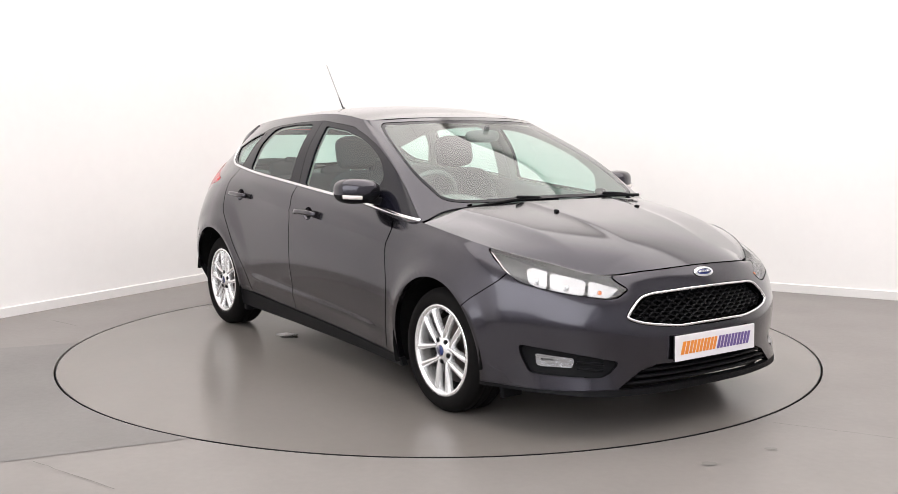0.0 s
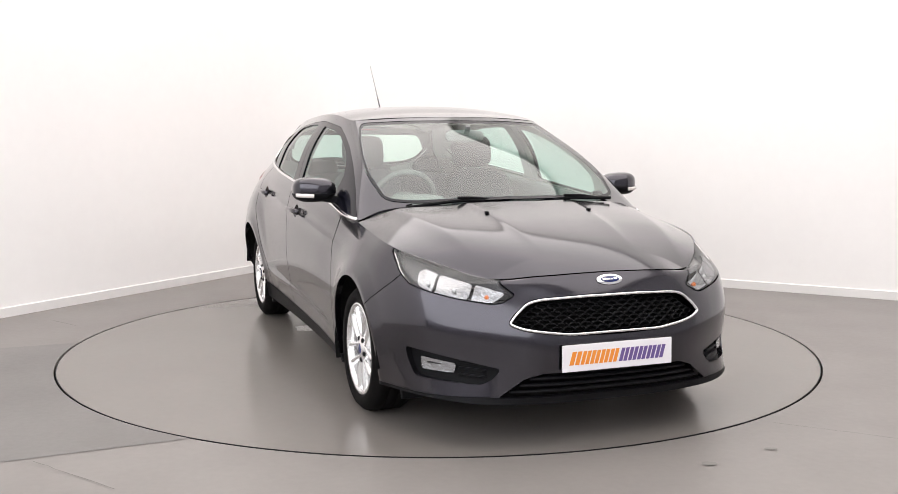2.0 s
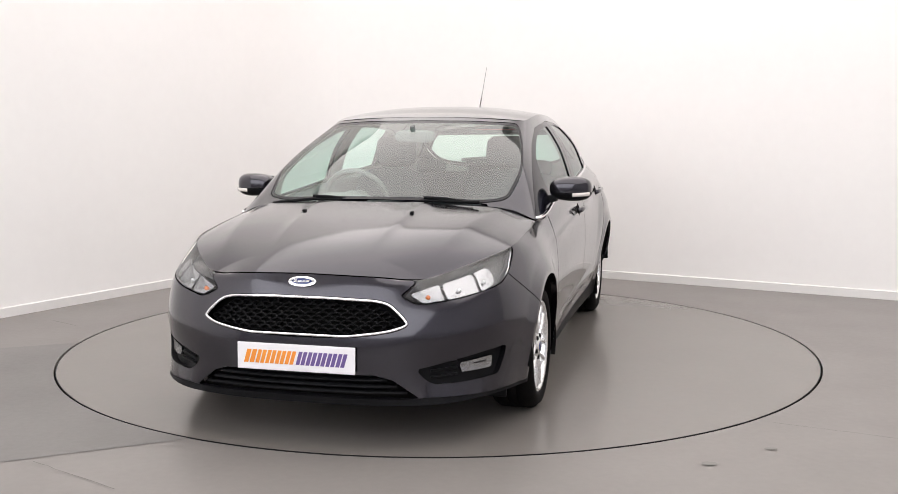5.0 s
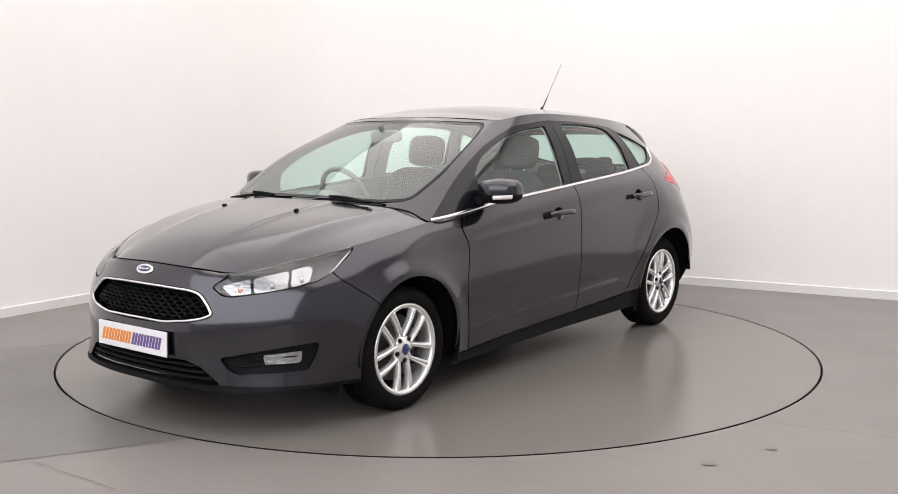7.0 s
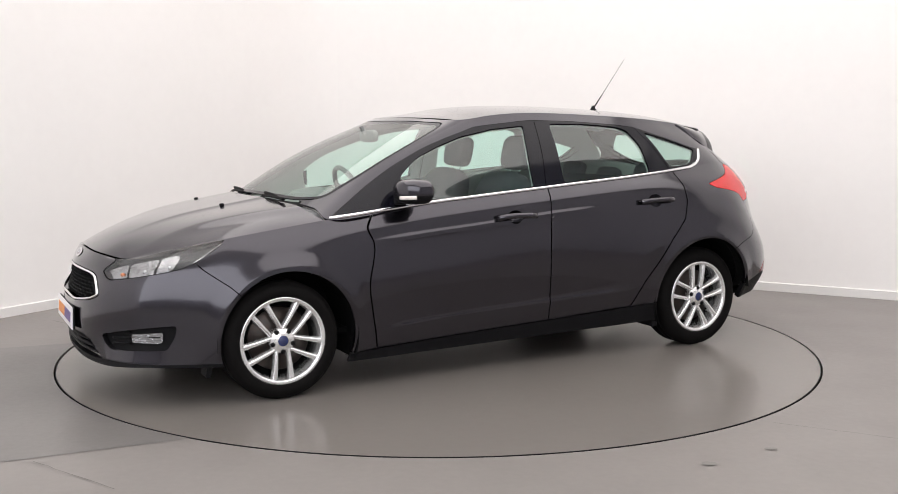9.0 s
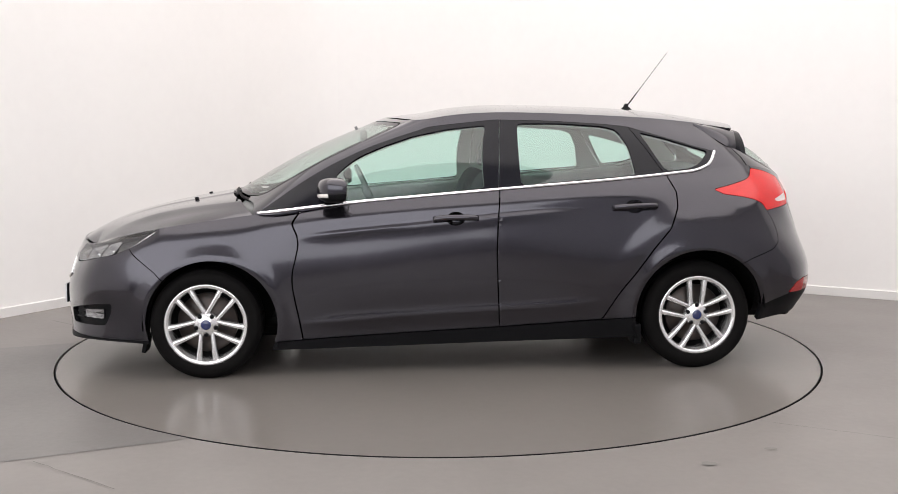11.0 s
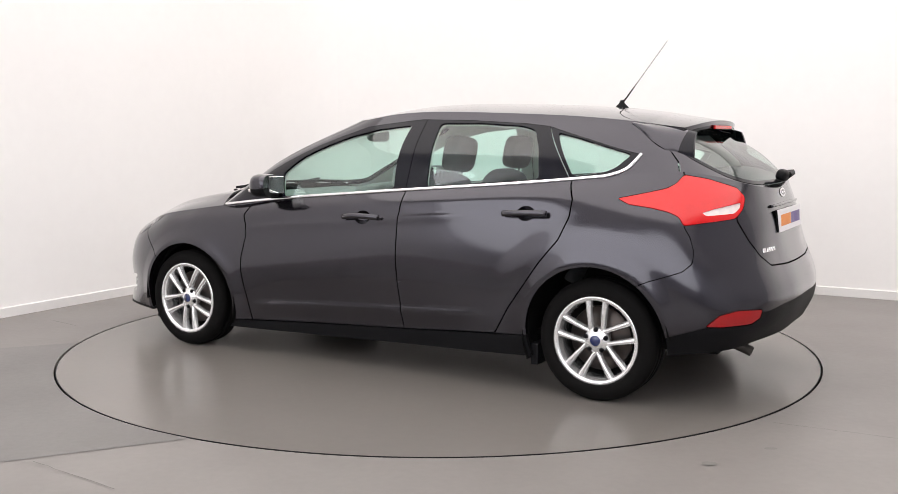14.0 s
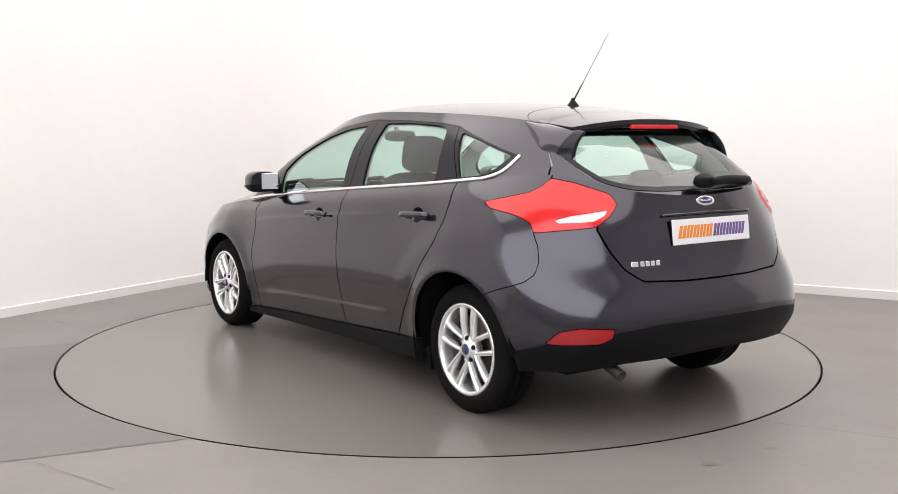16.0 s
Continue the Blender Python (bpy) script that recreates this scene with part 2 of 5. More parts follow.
def room_point(a, b, z=0.0):
    """a metres back from the corner along the one wall, b along the other."""
    return CORNER - A_DIR * a + B_DIR * b + Vector((0, 0, z))


def strip(name, line, z0, z1, thick, mat, label, category, top_bevel=0.0):
    """A standing strip with thickness along a line of (point, outward normal)."""
    bm = bmesh.new()
    rows = []
    for p, n in line:
        q = [p + n * thick, p + n * thick, p, p]
        zs = [z0, z1, z1, z0]
        if top_bevel:
            q = [p + n * thick, p + n * thick, p + n * top_bevel, p, p]
            zs = [z0, z1, z1, z1 - top_bevel, z0]
        rows.append([bm.verts.new((v.x, v.y, z)) for v, z in zip(q, zs)])
    for r, s in zip(rows, rows[1:]):
        for i in range(len(r)):
            j = (i + 1) % len(r)
            bm.faces.new((r[i], r[j], s[j], s[i]))
    bm.faces.new(rows[0][::-1])
    bm.faces.new(rows[-1])
    bmesh.ops.recalc_face_normals(bm, faces=bm.faces)
    me = bpy.data.meshes.new(name)
    bm.to_mesh(me)
    bm.free()
    me.materials.append(mat)
    return tagged(new(name, me), label, category, kind="structure")


def corner_line(inset=0.0):
    """The inner face of the two visible walls, through the rounded corner."""
    r = ROUND
    pts = [(room_point(ROOM_A, inset), -B_DIR)]
    for i in range(25):
        a = math.radians(90 * i / 24)
        n = (-B_DIR) * math.cos(a) + A_DIR * math.sin(a)
        c = room_point(r, r)
        pts.append((c + n * (r - inset), n))
    pts.append((room_point(inset, ROOM_B), A_DIR))
    return pts


line = corner_line()
half = len(line) // 2
for nm, seg in (("wall_west", line[:half + 1]), ("wall_north", line[half:])):
    w = strip(nm, seg, 0, ROOM_H, 0.15, M_WALL, "smooth white painted studio wall curving into its neighbour", "wall")
    w.data.polygons.foreach_set("use_smooth", [True] * len(w.data.polygons))
    w.data.set_sharp_from_angle(angle=0.6)
# unseen walls that close the room; their grey sets what the car reflects
for nm, p, q, n in (("wall_south", room_point(ROOM_A, 0), room_point(ROOM_A, ROOM_B), -A_DIR), ("wall_east", room_point(ROOM_A, ROOM_B), room_point(0, ROOM_B), B_DIR)):
    strip(nm, [(p, n), (q, n)], 0, ROOM_H, 0.15, M_BACKWALL, "unseen pale grey wall added for the car to reflect", "wall")
sk = corner_line(0.016)
for nm, seg in (("baseboard_west", sk[:half + 1]), ("baseboard_north", sk[half:])):
    strip(nm, seg, 0.0, 0.071, 0.015, M_SKIRT, "low white skirting board along the studio wall", "skirting board", 0.006)

# floor sheet with a round hole for the turntable
RING = 2.226
GAP = 0.010


def disc_mesh(name, inner, outer_pts, z, mat):
    bm = bmesh.new()
    n = len(outer_pts)
    a = [bm.verts.new((inner * math.cos(2*math.pi*i/n), inner * math.sin(2*math.pi*i/n), z)) for i in range(n)]
    b = [bm.verts.new((p[0], p[1], z)) for p in outer_pts]
    lo = [bm.verts.new((v.co.x, v.co.y, z - 0.06)) for v in a]
    for i in range(n):
        j = (i + 1) % n
        bm.faces.new((a[i], b[i], b[j], a[j]))
        bm.faces.new((lo[i], a[i], a[j], lo[j]))
    bmesh.ops.recalc_face_normals(bm, faces=bm.faces)
    me = bpy.data.meshes.new(name)
    bm.to_mesh(me)
    bm.free()
    me.materials.append(mat)
    return new(name, me)


def room_edge(angle):
    """Where a ray from the turntable's middle meets the room's outline."""
    d = Vector((math.cos(angle), math.sin(angle), 0))
    best = 1e9
    for p, n in ((CORNER, -B_DIR), (CORNER, A_DIR), (room_point(ROOM_A, ROOM_B), -A_DIR), (room_point(ROOM_A, ROOM_B), B_DIR)):
        k = d.dot(n)
        if k > 1e-6:
            best = min(best, (p + n * 0.1).dot(n) / k)
    return d * best


N_RING = 256
floor = disc_mesh("floor", RING + GAP, [room_edge(2 * math.pi * i / N_RING) for i in range(N_RING)], 0.0, M_FLOOR)
tagged(floor, "smooth grey resin studio floor with faint stains", "floor", kind="structure")

pit = bmesh.new()
bmesh.ops.create_circle(pit, cap_ends=True, segments=96, radius=RING + 0.1)
bmesh.ops.translate(pit, verts=pit.verts, vec=(0, 0, -0.06))
me = bpy.data.meshes.new("turntable_pit")
pit.to_mesh(me)
pit.free()
me.materials.append(M_GAP)
tagged(new("turntable_pit", me), "dark pit under the turntable, seen as a thin ring", "pit", kind="structure")

# turntable: a round plate flush with the floor
V, F = lathe([(0.0001, 0.0), (RING - 0.03, 0.0), (RING - 0.002, 0.0), (RING, -0.002), (RING, -0.05)], 256)
V = V[:, [0, 2, 1]] * np.array([1, -1, 1])
turntable = mesh_object("turntable", V, F, M_TABLE, smooth=False)
V, F = lathe([(RING - 0.0035, 0.0005), (RING - 0.003, 0.0015), (RING - 0.001, 0.0015), (RING + 0.0005, 0.0), (RING + 0.0005, -0.045)], 256)
mesh_object("edge_ring", V[:, [0, 2, 1]] * np.array([1, -1, 1]), F, M_BLACK, turntable, "dark steel edge ring", smooth=False)
bm = bmesh.new()
rim_v = []
for k in range(40):
    a_ = 2 * math.pi * k / 40
    f = 1 + 0.55 * noise.noise((math.cos(a_) * 1.9, math.sin(a_) * 1.9, 3.1))
    rim_v.append(bm.verts.new((-0.718 + 0.10 * f * math.cos(a_), -0.690 + 0.055 * f * math.sin(a_), 0.0012)))
bm.faces.new(rim_v)
part("wet_spot", bm, M_WET, turntable, "small shiny wet spot")
tagged(turntable, "round grey turntable plate flush with the studio floor", "turntable")

# unseen ceiling, added to bounce light, and the light panels
bm = bmesh.new()
box(bm, -0.2, ROOM_A + 0.2, -0.2, ROOM_B + 0.2, ROOM_H, ROOM_H + 0.12)
me = bpy.data.meshes.new("ceiling")
bm.to_mesh(me)
bm.free()
me.materials.append(M_CEIL)
ceiling = tagged(new("ceiling", me), "unseen white ceiling added to close the studio and bounce light", "ceiling", kind="structure")
ROOM_M = Matrix(((-A_DIR.x, B_DIR.x, 0, CORNER.x), (-A_DIR.y, B_DIR.y, 0, CORNER.y), (0, 0, 1, 0), (0, 0, 0, 1)))
ceiling.matrix_world = ROOM_M


def ceiling_light(a, b, la, lb, drop=0.002, tilt=0, lamp=M_LAMP):
    root = tagged(new("ceiling_light"), "white softbox panel added out of view to light the studio", "ceiling light", "studio softboxes")
    bm = bmesh.new()
    for x0, x1, y0, y1 in ((-la, la, -lb, -lb + 0.02), (-la, la, lb - 0.02, lb), (-la, -la + 0.02, -lb + 0.02, lb - 0.02), (la - 0.02, la, -lb + 0.02, lb - 0.02)):
        box(bm, x0, x1, y0, y1, -0.12, 0.0)
    part("frame", bm, M_SKIRT, root)
    bm = bmesh.new()
    box(bm, -la, la, -lb, lb, -0.135, -0.1205)
    part("diffuser", bm, lamp, root, "glowing white diffuser")
    root.matrix_world = ROOM_M @ pose(a, b, ROOM_H - drop, 0, tilt, 0)
    return root


# three rows of unseen softboxes added to light the car and the white walls
for i in range(3):
    for j in range(4):
        ceiling_light(1.35 + 2.2 * i, 1.30 + 2.40 * j, 1.10, 1.20)
# and an unseen row behind the camera, tilted towards the car to brighten its flank
for j in range(4):
    ceiling_light(9.6, 1.30 + 2.40 * j, 1.85, 1.20, 1.85, 55, M_LAMP_COOL)

# older patch of floor beside the turntable, worn joints and two small stains
R0 = RING + GAP + 0.001
bm = bmesh.new()
rows = []
for k in range(25):
    f = k / 24
    an = math.radians(180.4 + (241.7 - 180.4) * f)
    d = Vector((-0.406, -0.146, 0)).normalized().lerp(Vector((-0.644, -0.287, 0)).normalized(), f).normalized()
    p = Vector((R0 * math.cos(an), R0 * math.sin(an), 0))
    rows.append([bm.verts.new((p.x, p.y, -0.002)), bm.verts.new((p.x, p.y, 0.002)), bm.verts.new((p.x + d.x * 1.6, p.y + d.y * 1.6, 0.002))])
for a_, b_ in zip(rows, rows[1:]):
    bm.faces.new((a_[1], a_[2], b_[2], b_[1]))
    bm.faces.new((a_[0], a_[1], b_[1], b_[0]))
bmesh.ops.recalc_face_normals(bm, faces=bm.faces)
me = bpy.data.meshes.new("floor_patch")
bm.to_mesh(me)
bm.free()
me.materials.append(M_FLOOR_PATCH)
tagged(new("floor_patch", me), "older darker patch of grey resin floor", "floor", kind="structure")


def floor_line(points, w):
    bm = bmesh.new()
    prev = None
    for i, (x, y) in enumerate(points):
        j = min(i, len(points) - 2)
        d = (Vector(points[j + 1]) - Vector(points[j])).normalized()
        n = Vector((-d.y, d.x)) * w * random.uniform(0.6, 1.3) / 2
        v = (bm.verts.new((x + n.x, y + n.y, 0.0035)), bm.verts.new((x - n.x, y - n.y, 0.0035)))
        if prev:
            bm.faces.new((prev[0], v[0], v[1], prev[1]))
        prev = v
    bmesh.ops.recalc_face_normals(bm, faces=bm.faces)
    me = bpy.data.meshes.new("floor_joint")
    bm.to_mesh(me)
    bm.free()
    me.materials.append(M_FLOOR_LINE)
    return tagged(new("floor_joint", me), "faint worn joint in the resin floor", "floor joint", kind="structure")


def wander(p, q, n):
    return [(p[0] + (q[0] - p[0]) * i / n + random.uniform(-.004, .004), p[1] + (q[1] - p[1]) * i / n + random.uniform(-.004, .004)) for i in range(n + 1)]


floor_line(wander((1.486, -1.766), (1.98, -2.03), 14), 0.004)
floor_line(wander((-1.613, -2.258), (-1.182, -2.579), 10), 0.004)
floor_line(wander((-2.70, 0.74), (-2.45, 0.53), 8), 0.005)
for x, y, rx, ry in ((1.054, -2.320, 0.030, 0.022), (1.357, -2.138, 0.026, 0.015)):
    bm = bmesh.new()
    n = 28
    vs = []
    for k in range(n):
        a_ = 2 * math.pi * k / n
        f = 1 + 0.18 * noise.noise((math.cos(a_) * 1.5 + x, math.sin(a_) * 1.5, y))
        vs.append(bm.verts.new((x + rx * f * math.cos(a_), y + ry * f * math.sin(a_), 0.0035)))
    bm.faces.new(vs)
    me = bpy.data.meshes.new("floor_stain")
    bm.to_mesh(me)
    bm.free()
    me.materials.append(M_STAIN)
    tagged(new("floor_stain", me), "small dark stain on the grey floor", "stain", kind="structure")
# ---- panels: a skin is a triangle mesh with its place along (s) and height (z); outlines cut it into panels ----
class Skin:
    def __init__(self, V, N, Q, T):
        self.V, self.N, self.Q, self.T = V, N, Q, T

    def split(self, d):
        """The part where d < 0 and the part where d > 0, cut clean along d = 0."""
        V, N, Q, T = self.V, self.N, self.Q, self.T
        ins = d < 0
        cnt = ins[T].sum(1)
        a, b = [T[cnt == 3]], [T[cnt == 0]]
        nV, nN, nQ, made = [], [], [], {}
        ta, tb = [], []
        def mid(i, j):
            key = (i, j) if i < j else (j, i)
            if key not in made:
                f = d[i] / (d[i] - d[j])
                made[key] = len(V) + len(nV)
                nV.append(V[i] + (V[j] - V[i]) * f)
                nN.append(N[i] + (N[j] - N[i]) * f)
                nQ.append(Q[i] + (Q[j] - Q[i]) * f)
            return made[key]
        for t, c in zip(T[(cnt > 0) & (cnt < 3)].tolist(), cnt[(cnt > 0) & (cnt < 3)].tolist()):
            lone = [bool(ins[i]) for i in t].index(c == 1)
            i, j, k = t[lone], t[(lone + 1) % 3], t[(lone + 2) % 3]
            m, n = mid(i, j), mid(i, k)
            one, two = (ta, tb) if c == 1 else (tb, ta)
            one.append((i, m, n))
            two += [(m, j, k), (m, k, n)]
        if nV:
            V, N, Q = np.vstack([V, nV]), np.vstack([N, nN]), np.vstack([Q, nQ])
        def make(parts, extra):
            t = np.vstack(parts + ([np.array(extra)] if extra else []))
            used = np.unique(t)
            back = np.zeros(len(V), int)
            back[used] = np.arange(len(used))
            return Skin(V[used], N[used], Q[used], back[t] if len(t) else t)
        return make(a, ta), make(b, tb)

    def moved(self, off):
        """Shifted along the normals by off (a number or one a vertex)."""
        n = self.N / np.maximum(np.linalg.norm(self.N, axis=1), 1e-9)[:, None]
        return Skin(self.V + n * (np.asarray(off)[:, None] if np.ndim(off) else off), self.N, self.Q, self.T)

    def border(self):
        e = np.vstack([self.T[:, [0, 1]], self.T[:, [1, 2]], self.T[:, [2, 0]]])
        key = np.sort(e, 1)
        _, idx, c = np.unique(key, axis=0, return_index=True, return_counts=True)
        e = e[idx[c == 1]]
        mid = np.abs(self.V[e][:, :, 1]).max(1) < 0.002
        return e[~mid]


def outline_distance(Q, poly):
    """Signed distance in (s, z) to a closed outline, negative inside."""
    P = np.array(poly, float)
    R = np.roll(P, -1, 0)
    best = np.full(len(Q), 1e9)
    inside = np.zeros(len(Q), bool)
    for p, r in zip(P, R):
        e = r - p
        w = Q - p
        f = np.clip((w @ e) / max(e @ e, 1e-12), 0, 1)
        best = np.minimum(best, np.hypot(*(w - f[:, None] * e).T))
        cond = (p[1] > Q[:, 1]) != (r[1] > Q[:, 1])
        with np.errstate(divide="ignore", invalid="ignore"):
            xi = p[0] + (Q[:, 1] - p[1]) * e[0] / e[1]
        inside ^= cond & (Q[:, 0] < xi)
    return np.where(inside, -best, best)


def rounded(poly, times=2):
    """Cuts the corners of an outline."""
    P = np.array(poly, float)
    for _ in range(times):
        R = np.roll(P, -1, 0)
        P = np.stack([P * 0.75 + R * 0.25, P * 0.25 + R * 0.75], 1).reshape(-1, 2)
    return P


def soft(poly, r=0.02):
    """Rounds the corners of an outline by about r."""
    P = np.array(poly, float)
    out = []
    for a, b, c in zip(np.roll(P, 1, 0), P, np.roll(P, -1, 0)):
        la, lc = np.hypot(*(a - b)), np.hypot(*(c - b))
        p = b + (a - b) * min(r / max(la, 1e-9), 0.42)
        q = b + (c - b) * min(r / max(lc, 1e-9), 0.42)
        for f in (0, 0.25, 0.5, 0.75, 1):
            out.append(p * (1 - f) ** 2 + 2 * b * f * (1 - f) + q * f * f)
    return np.array(out)


def shrink(poly, by):
    """An outline drawn in by a distance."""
    P = np.array(poly, float)
    e = np.roll(P, -1, 0) - P
    n = np.stack([-e[:, 1], e[:, 0]], 1) / np.maximum(np.hypot(*e.T), 1e-9)[:, None]
    if np.cross(P, np.roll(P, -1, 0)).sum() < 0:
        n = -n
    m = n + np.roll(n, 1, 0)
    m /= np.maximum((m * m).sum(1) / 2, 0.35)[:, None]
    return P + m * by


SEAM = 0.0036


def cut(skin, poly, seam=SEAM):
    """Takes the panel within an outline out of a skin, with a seam between: (panel, rest)."""
    d = outline_distance(skin.Q, poly)
    inner = skin.split(d + seam)[0]
    rest = skin.split(d - seam)[1]
    return inner, rest


def skin_object(name, skins, mat, parent, label="", flange=0.014, sides=(1,), lift=0.0):
    """Makes one mesh of skins, each on the sides given (1 left, -1 right), its borders turned inwards by the flange."""
    Vs, Ns, Fs, base = [], [], [], 0
    for sk in skins if isinstance(skins, (list, tuple)) else [skins]:
        if lift:
            sk = sk.moved(lift)
        n = sk.N / np.maximum(np.linalg.norm(sk.N, axis=1), 1e-9)[:, None]
        V, N, T = sk.V, n, sk.T
        e = sk.border()
        if flange and len(e):
            pts = e.ravel()
            top, bot = V[pts], V[pts] - n[pts] * flange
            d = V[e[:, 1]] - V[e[:, 0]]
            out = np.cross(d, n[e[:, 0]])
            out /= np.maximum(np.linalg.norm(out, axis=1), 1e-9)[:, None]
            fn = np.repeat(out, 2, 0)
            k = np.arange(len(e)) * 2 + len(V)
            m = k + len(pts)
            quads = np.stack([k + 1, k, m, m + 1], 1)
            V, N = np.vstack([V, top, bot]), np.vstack([N, fn, fn])
        else:
            quads = np.zeros((0, 4), int)
        for s in sides:
            Vs.append(V * [1, s, 1])
            Ns.append(N * [1, s, 1])
            Fs += [tuple(f[::s]) for f in (T + base)] + [tuple(f[::s]) for f in (quads + base)]
            base += len(V)
    return mesh_object(name, np.vstack(Vs), Fs, mat, parent, label, True, np.vstack(Ns))


def creases(g):
    """The pressed lines of the flank: the swage under the handles, the sill crease and the lips round the wheels."""
    x, z = g[..., 0], g[..., 2]
    def bump(zl, w, up, lo, hi, soft):
        fade = np.clip((x - lo) / soft, 0, 1) * np.clip((hi - x) / soft, 0, 1)
        d = z - zl
        return up * fade * np.where(d > 0, np.exp(-(d / (w * 0.55)) ** 2), np.exp(-(np.abs(d) / w) ** 1.3))
    swage = np.interp(x, [-1.1, -.82, -.56, -.23, .24, .49, .89, .99], [.885, .88, .862, .838, .792, .772, .733, .722])
    out = bump(swage, 0.030, 0.0075, -0.75, 1.02, 0.35)
    sill = np.interp(x, [-.85, -.21, .37, .83], [.375, .340, .312, .280])
    out += bump(sill, 0.042, 0.010, -.80, .86, 0.2)
    for cx, cz, r in ((1.295, .285, .338), (-1.300, .305, .350)):
        d = np.hypot(x - cx, z - cz) - r
        out += 0.010 * np.where(np.abs(x - cx) < 0.6, np.clip(1 - np.abs(d - 0.02) / 0.075, 0, 1) ** 1.5, 0)
    # the flare round the rear wheel
    d = np.clip((0.25 - (np.hypot(x + 1.300, z - .305) - .350)) / 0.12, 0, 1)
    out += 0.008 * d * d * (3 - 2 * d) * np.clip((z - 0.45) / 0.2, 0, 1) * np.clip((x + 1.95) / 0.2, 0, 1)
    g = g.copy()
    g[..., 1] += out * (g[..., 1] > 0.6)
    return g


def make_skin(lines, nu, per, ref):
    g = loft(lines, nu, per)
    if lines is LOWER:
        g = creases(g)
    nv = g.shape[0]
    L = spline(lines[ref], nu)
    s = np.concatenate([[0], np.cumsum(np.linalg.norm(np.diff(L, axis=0), axis=1))])
    V = g.reshape(-1, 3)
    q = grid_faces(nv, nu)
    T = np.vstack([q[:, [0, 2, 1]], q[:, [0, 3, 2]]])
    N = vertex_normals(V, T)
    N[:: nu, 1], N[nu - 1:: nu, 1] = 0, 0
    if (N * (V - [0, 0, 0.6]))[:, 1].mean() < 0:
        N, T = -N, T[:, ::-1]
    Q = np.stack([np.broadcast_to(s, (nv, nu)).ravel(), V[:, 2]], 1)
    return Skin(V, N, Q, T), g, s


lower_skin, LOW_GRID, LOW_S = make_skin(LOWER, 520, 15, 2)
upper_skin, UP_GRID, UP_S = make_skin(UPPER, 420, 30, 1)


def on_body(s, z, out=0.0, grid=None, table=None):
    """The place and normal on the body at (s, z), a little outside it. s < 0 is the other side of the nose."""
    grid = LOW_GRID if grid is None else grid
    table = LOW_S if table is None else table
    side = 1
    if s < 0:
        s, side = -s, -1
    k = min(max(np.interp(s, table, np.arange(len(table))), 0), len(table) - 1.001)
    i, f = int(k), k - int(k)
    def col(j):
        c = grid[:, min(j, grid.shape[1] - 1)]
        o = np.argsort(c[:, 2])
        return np.array([np.interp(z, c[o, 2], c[o, a]) for a in range(3)])
    def at(ds, dz):
        kk = min(max(np.interp(s + ds, table, np.arange(len(table))), 0), len(table) - 1.001)
        c = grid[:, int(kk)] * (1 - kk % 1) + grid[:, int(kk) + 1] * (kk % 1)
        o = np.argsort(c[:, 2])
        return np.array([np.interp(z + dz, c[o, 2], c[o, a]) for a in range(3)])
    p = at(0, 0)
    n = np.cross(at(0.012, 0) - at(-0.012, 0), at(0, 0.012) - at(0, -0.012))
    n /= max(np.linalg.norm(n), 1e-9)
    if n @ (p - [0, 0, p[2]]) < 0:
        n = -n
    q = (p + n * out) * [1, side, 1]
    return q, n * [1, side, 1]


def sweep(points, normals, width, thick, closed=False, crown=0.3):
    """A bar along points: width across the surface, thick off it, with softened edges. Gives vertices and faces."""
    P, N = np.array(points), np.array(normals)
    d = np.roll(P, -1, 0) - np.roll(P, 1, 0) if closed else np.gradient(P, axis=0)
    d /= np.maximum(np.linalg.norm(d, axis=1), 1e-9)[:, None]
    w = np.cross(N, d)
    w /= np.maximum(np.linalg.norm(w, axis=1), 1e-9)[:, None]
    prof = [(-0.5, -0.3), (-0.5, 0.6 - crown), (-0.3, 0.95), (0, 1.0), (0.3, 0.95), (0.5, 0.6 - crown), (0.5, -0.3)]
    V = np.concatenate([P + w * (a * width) + N * (b * thick) for a, b in prof]).reshape(len(prof), len(P), 3)
    V = V.transpose(1, 0, 2).reshape(-1, 3)
    k, n = len(prof), len(P)
    F = []
    for i in range(n if closed else n - 1):
        j = (i + 1) % n
        for p in range(k):
            q = (p + 1) % k
            F.append((i * k + p, j * k + p, j * k + q, i * k + q))
    if not closed:
        F += [tuple(range(k)), tuple(range((n - 1) * k, n * k))[::-1]]
    return V, F


def fine(poly, step=0.02, closed=True):
    """Points every step along an outline."""
    P = np.array(poly, float)
    R = np.vstack([P, P[:1]]) if closed else P
    out = []
    for p, q in zip(R, R[1:]):
        n = max(1, int(np.hypot(*(q - p)) / step))
        out += [p + (q - p) * i / n for i in range(n)]
    if not closed:
        out.append(R[-1])
    return np.array(out)
# ---- outlines on the body, as (s, z): s runs from the nose round the flank to the tail, z is the height ----
HEADLIGHT = [(1.13, .90), (1.122, .771), (.995, .717), (.937, .669), (.905, .649), (.805, .629), (.670, .604), (.523, .584), (.480, .590), (.418, .621), (.47, .668), (.52, .72)]
CELL_A = [(.455, .628), (.566, .664), (.612, .602), (.520, .592)]
CELL_B = [(.580, .664), (.715, .697), (.772, .622), (.626, .604)]
CELL_C = [(.727, .698), (.812, .716), (.858, .652), (.785, .627)]
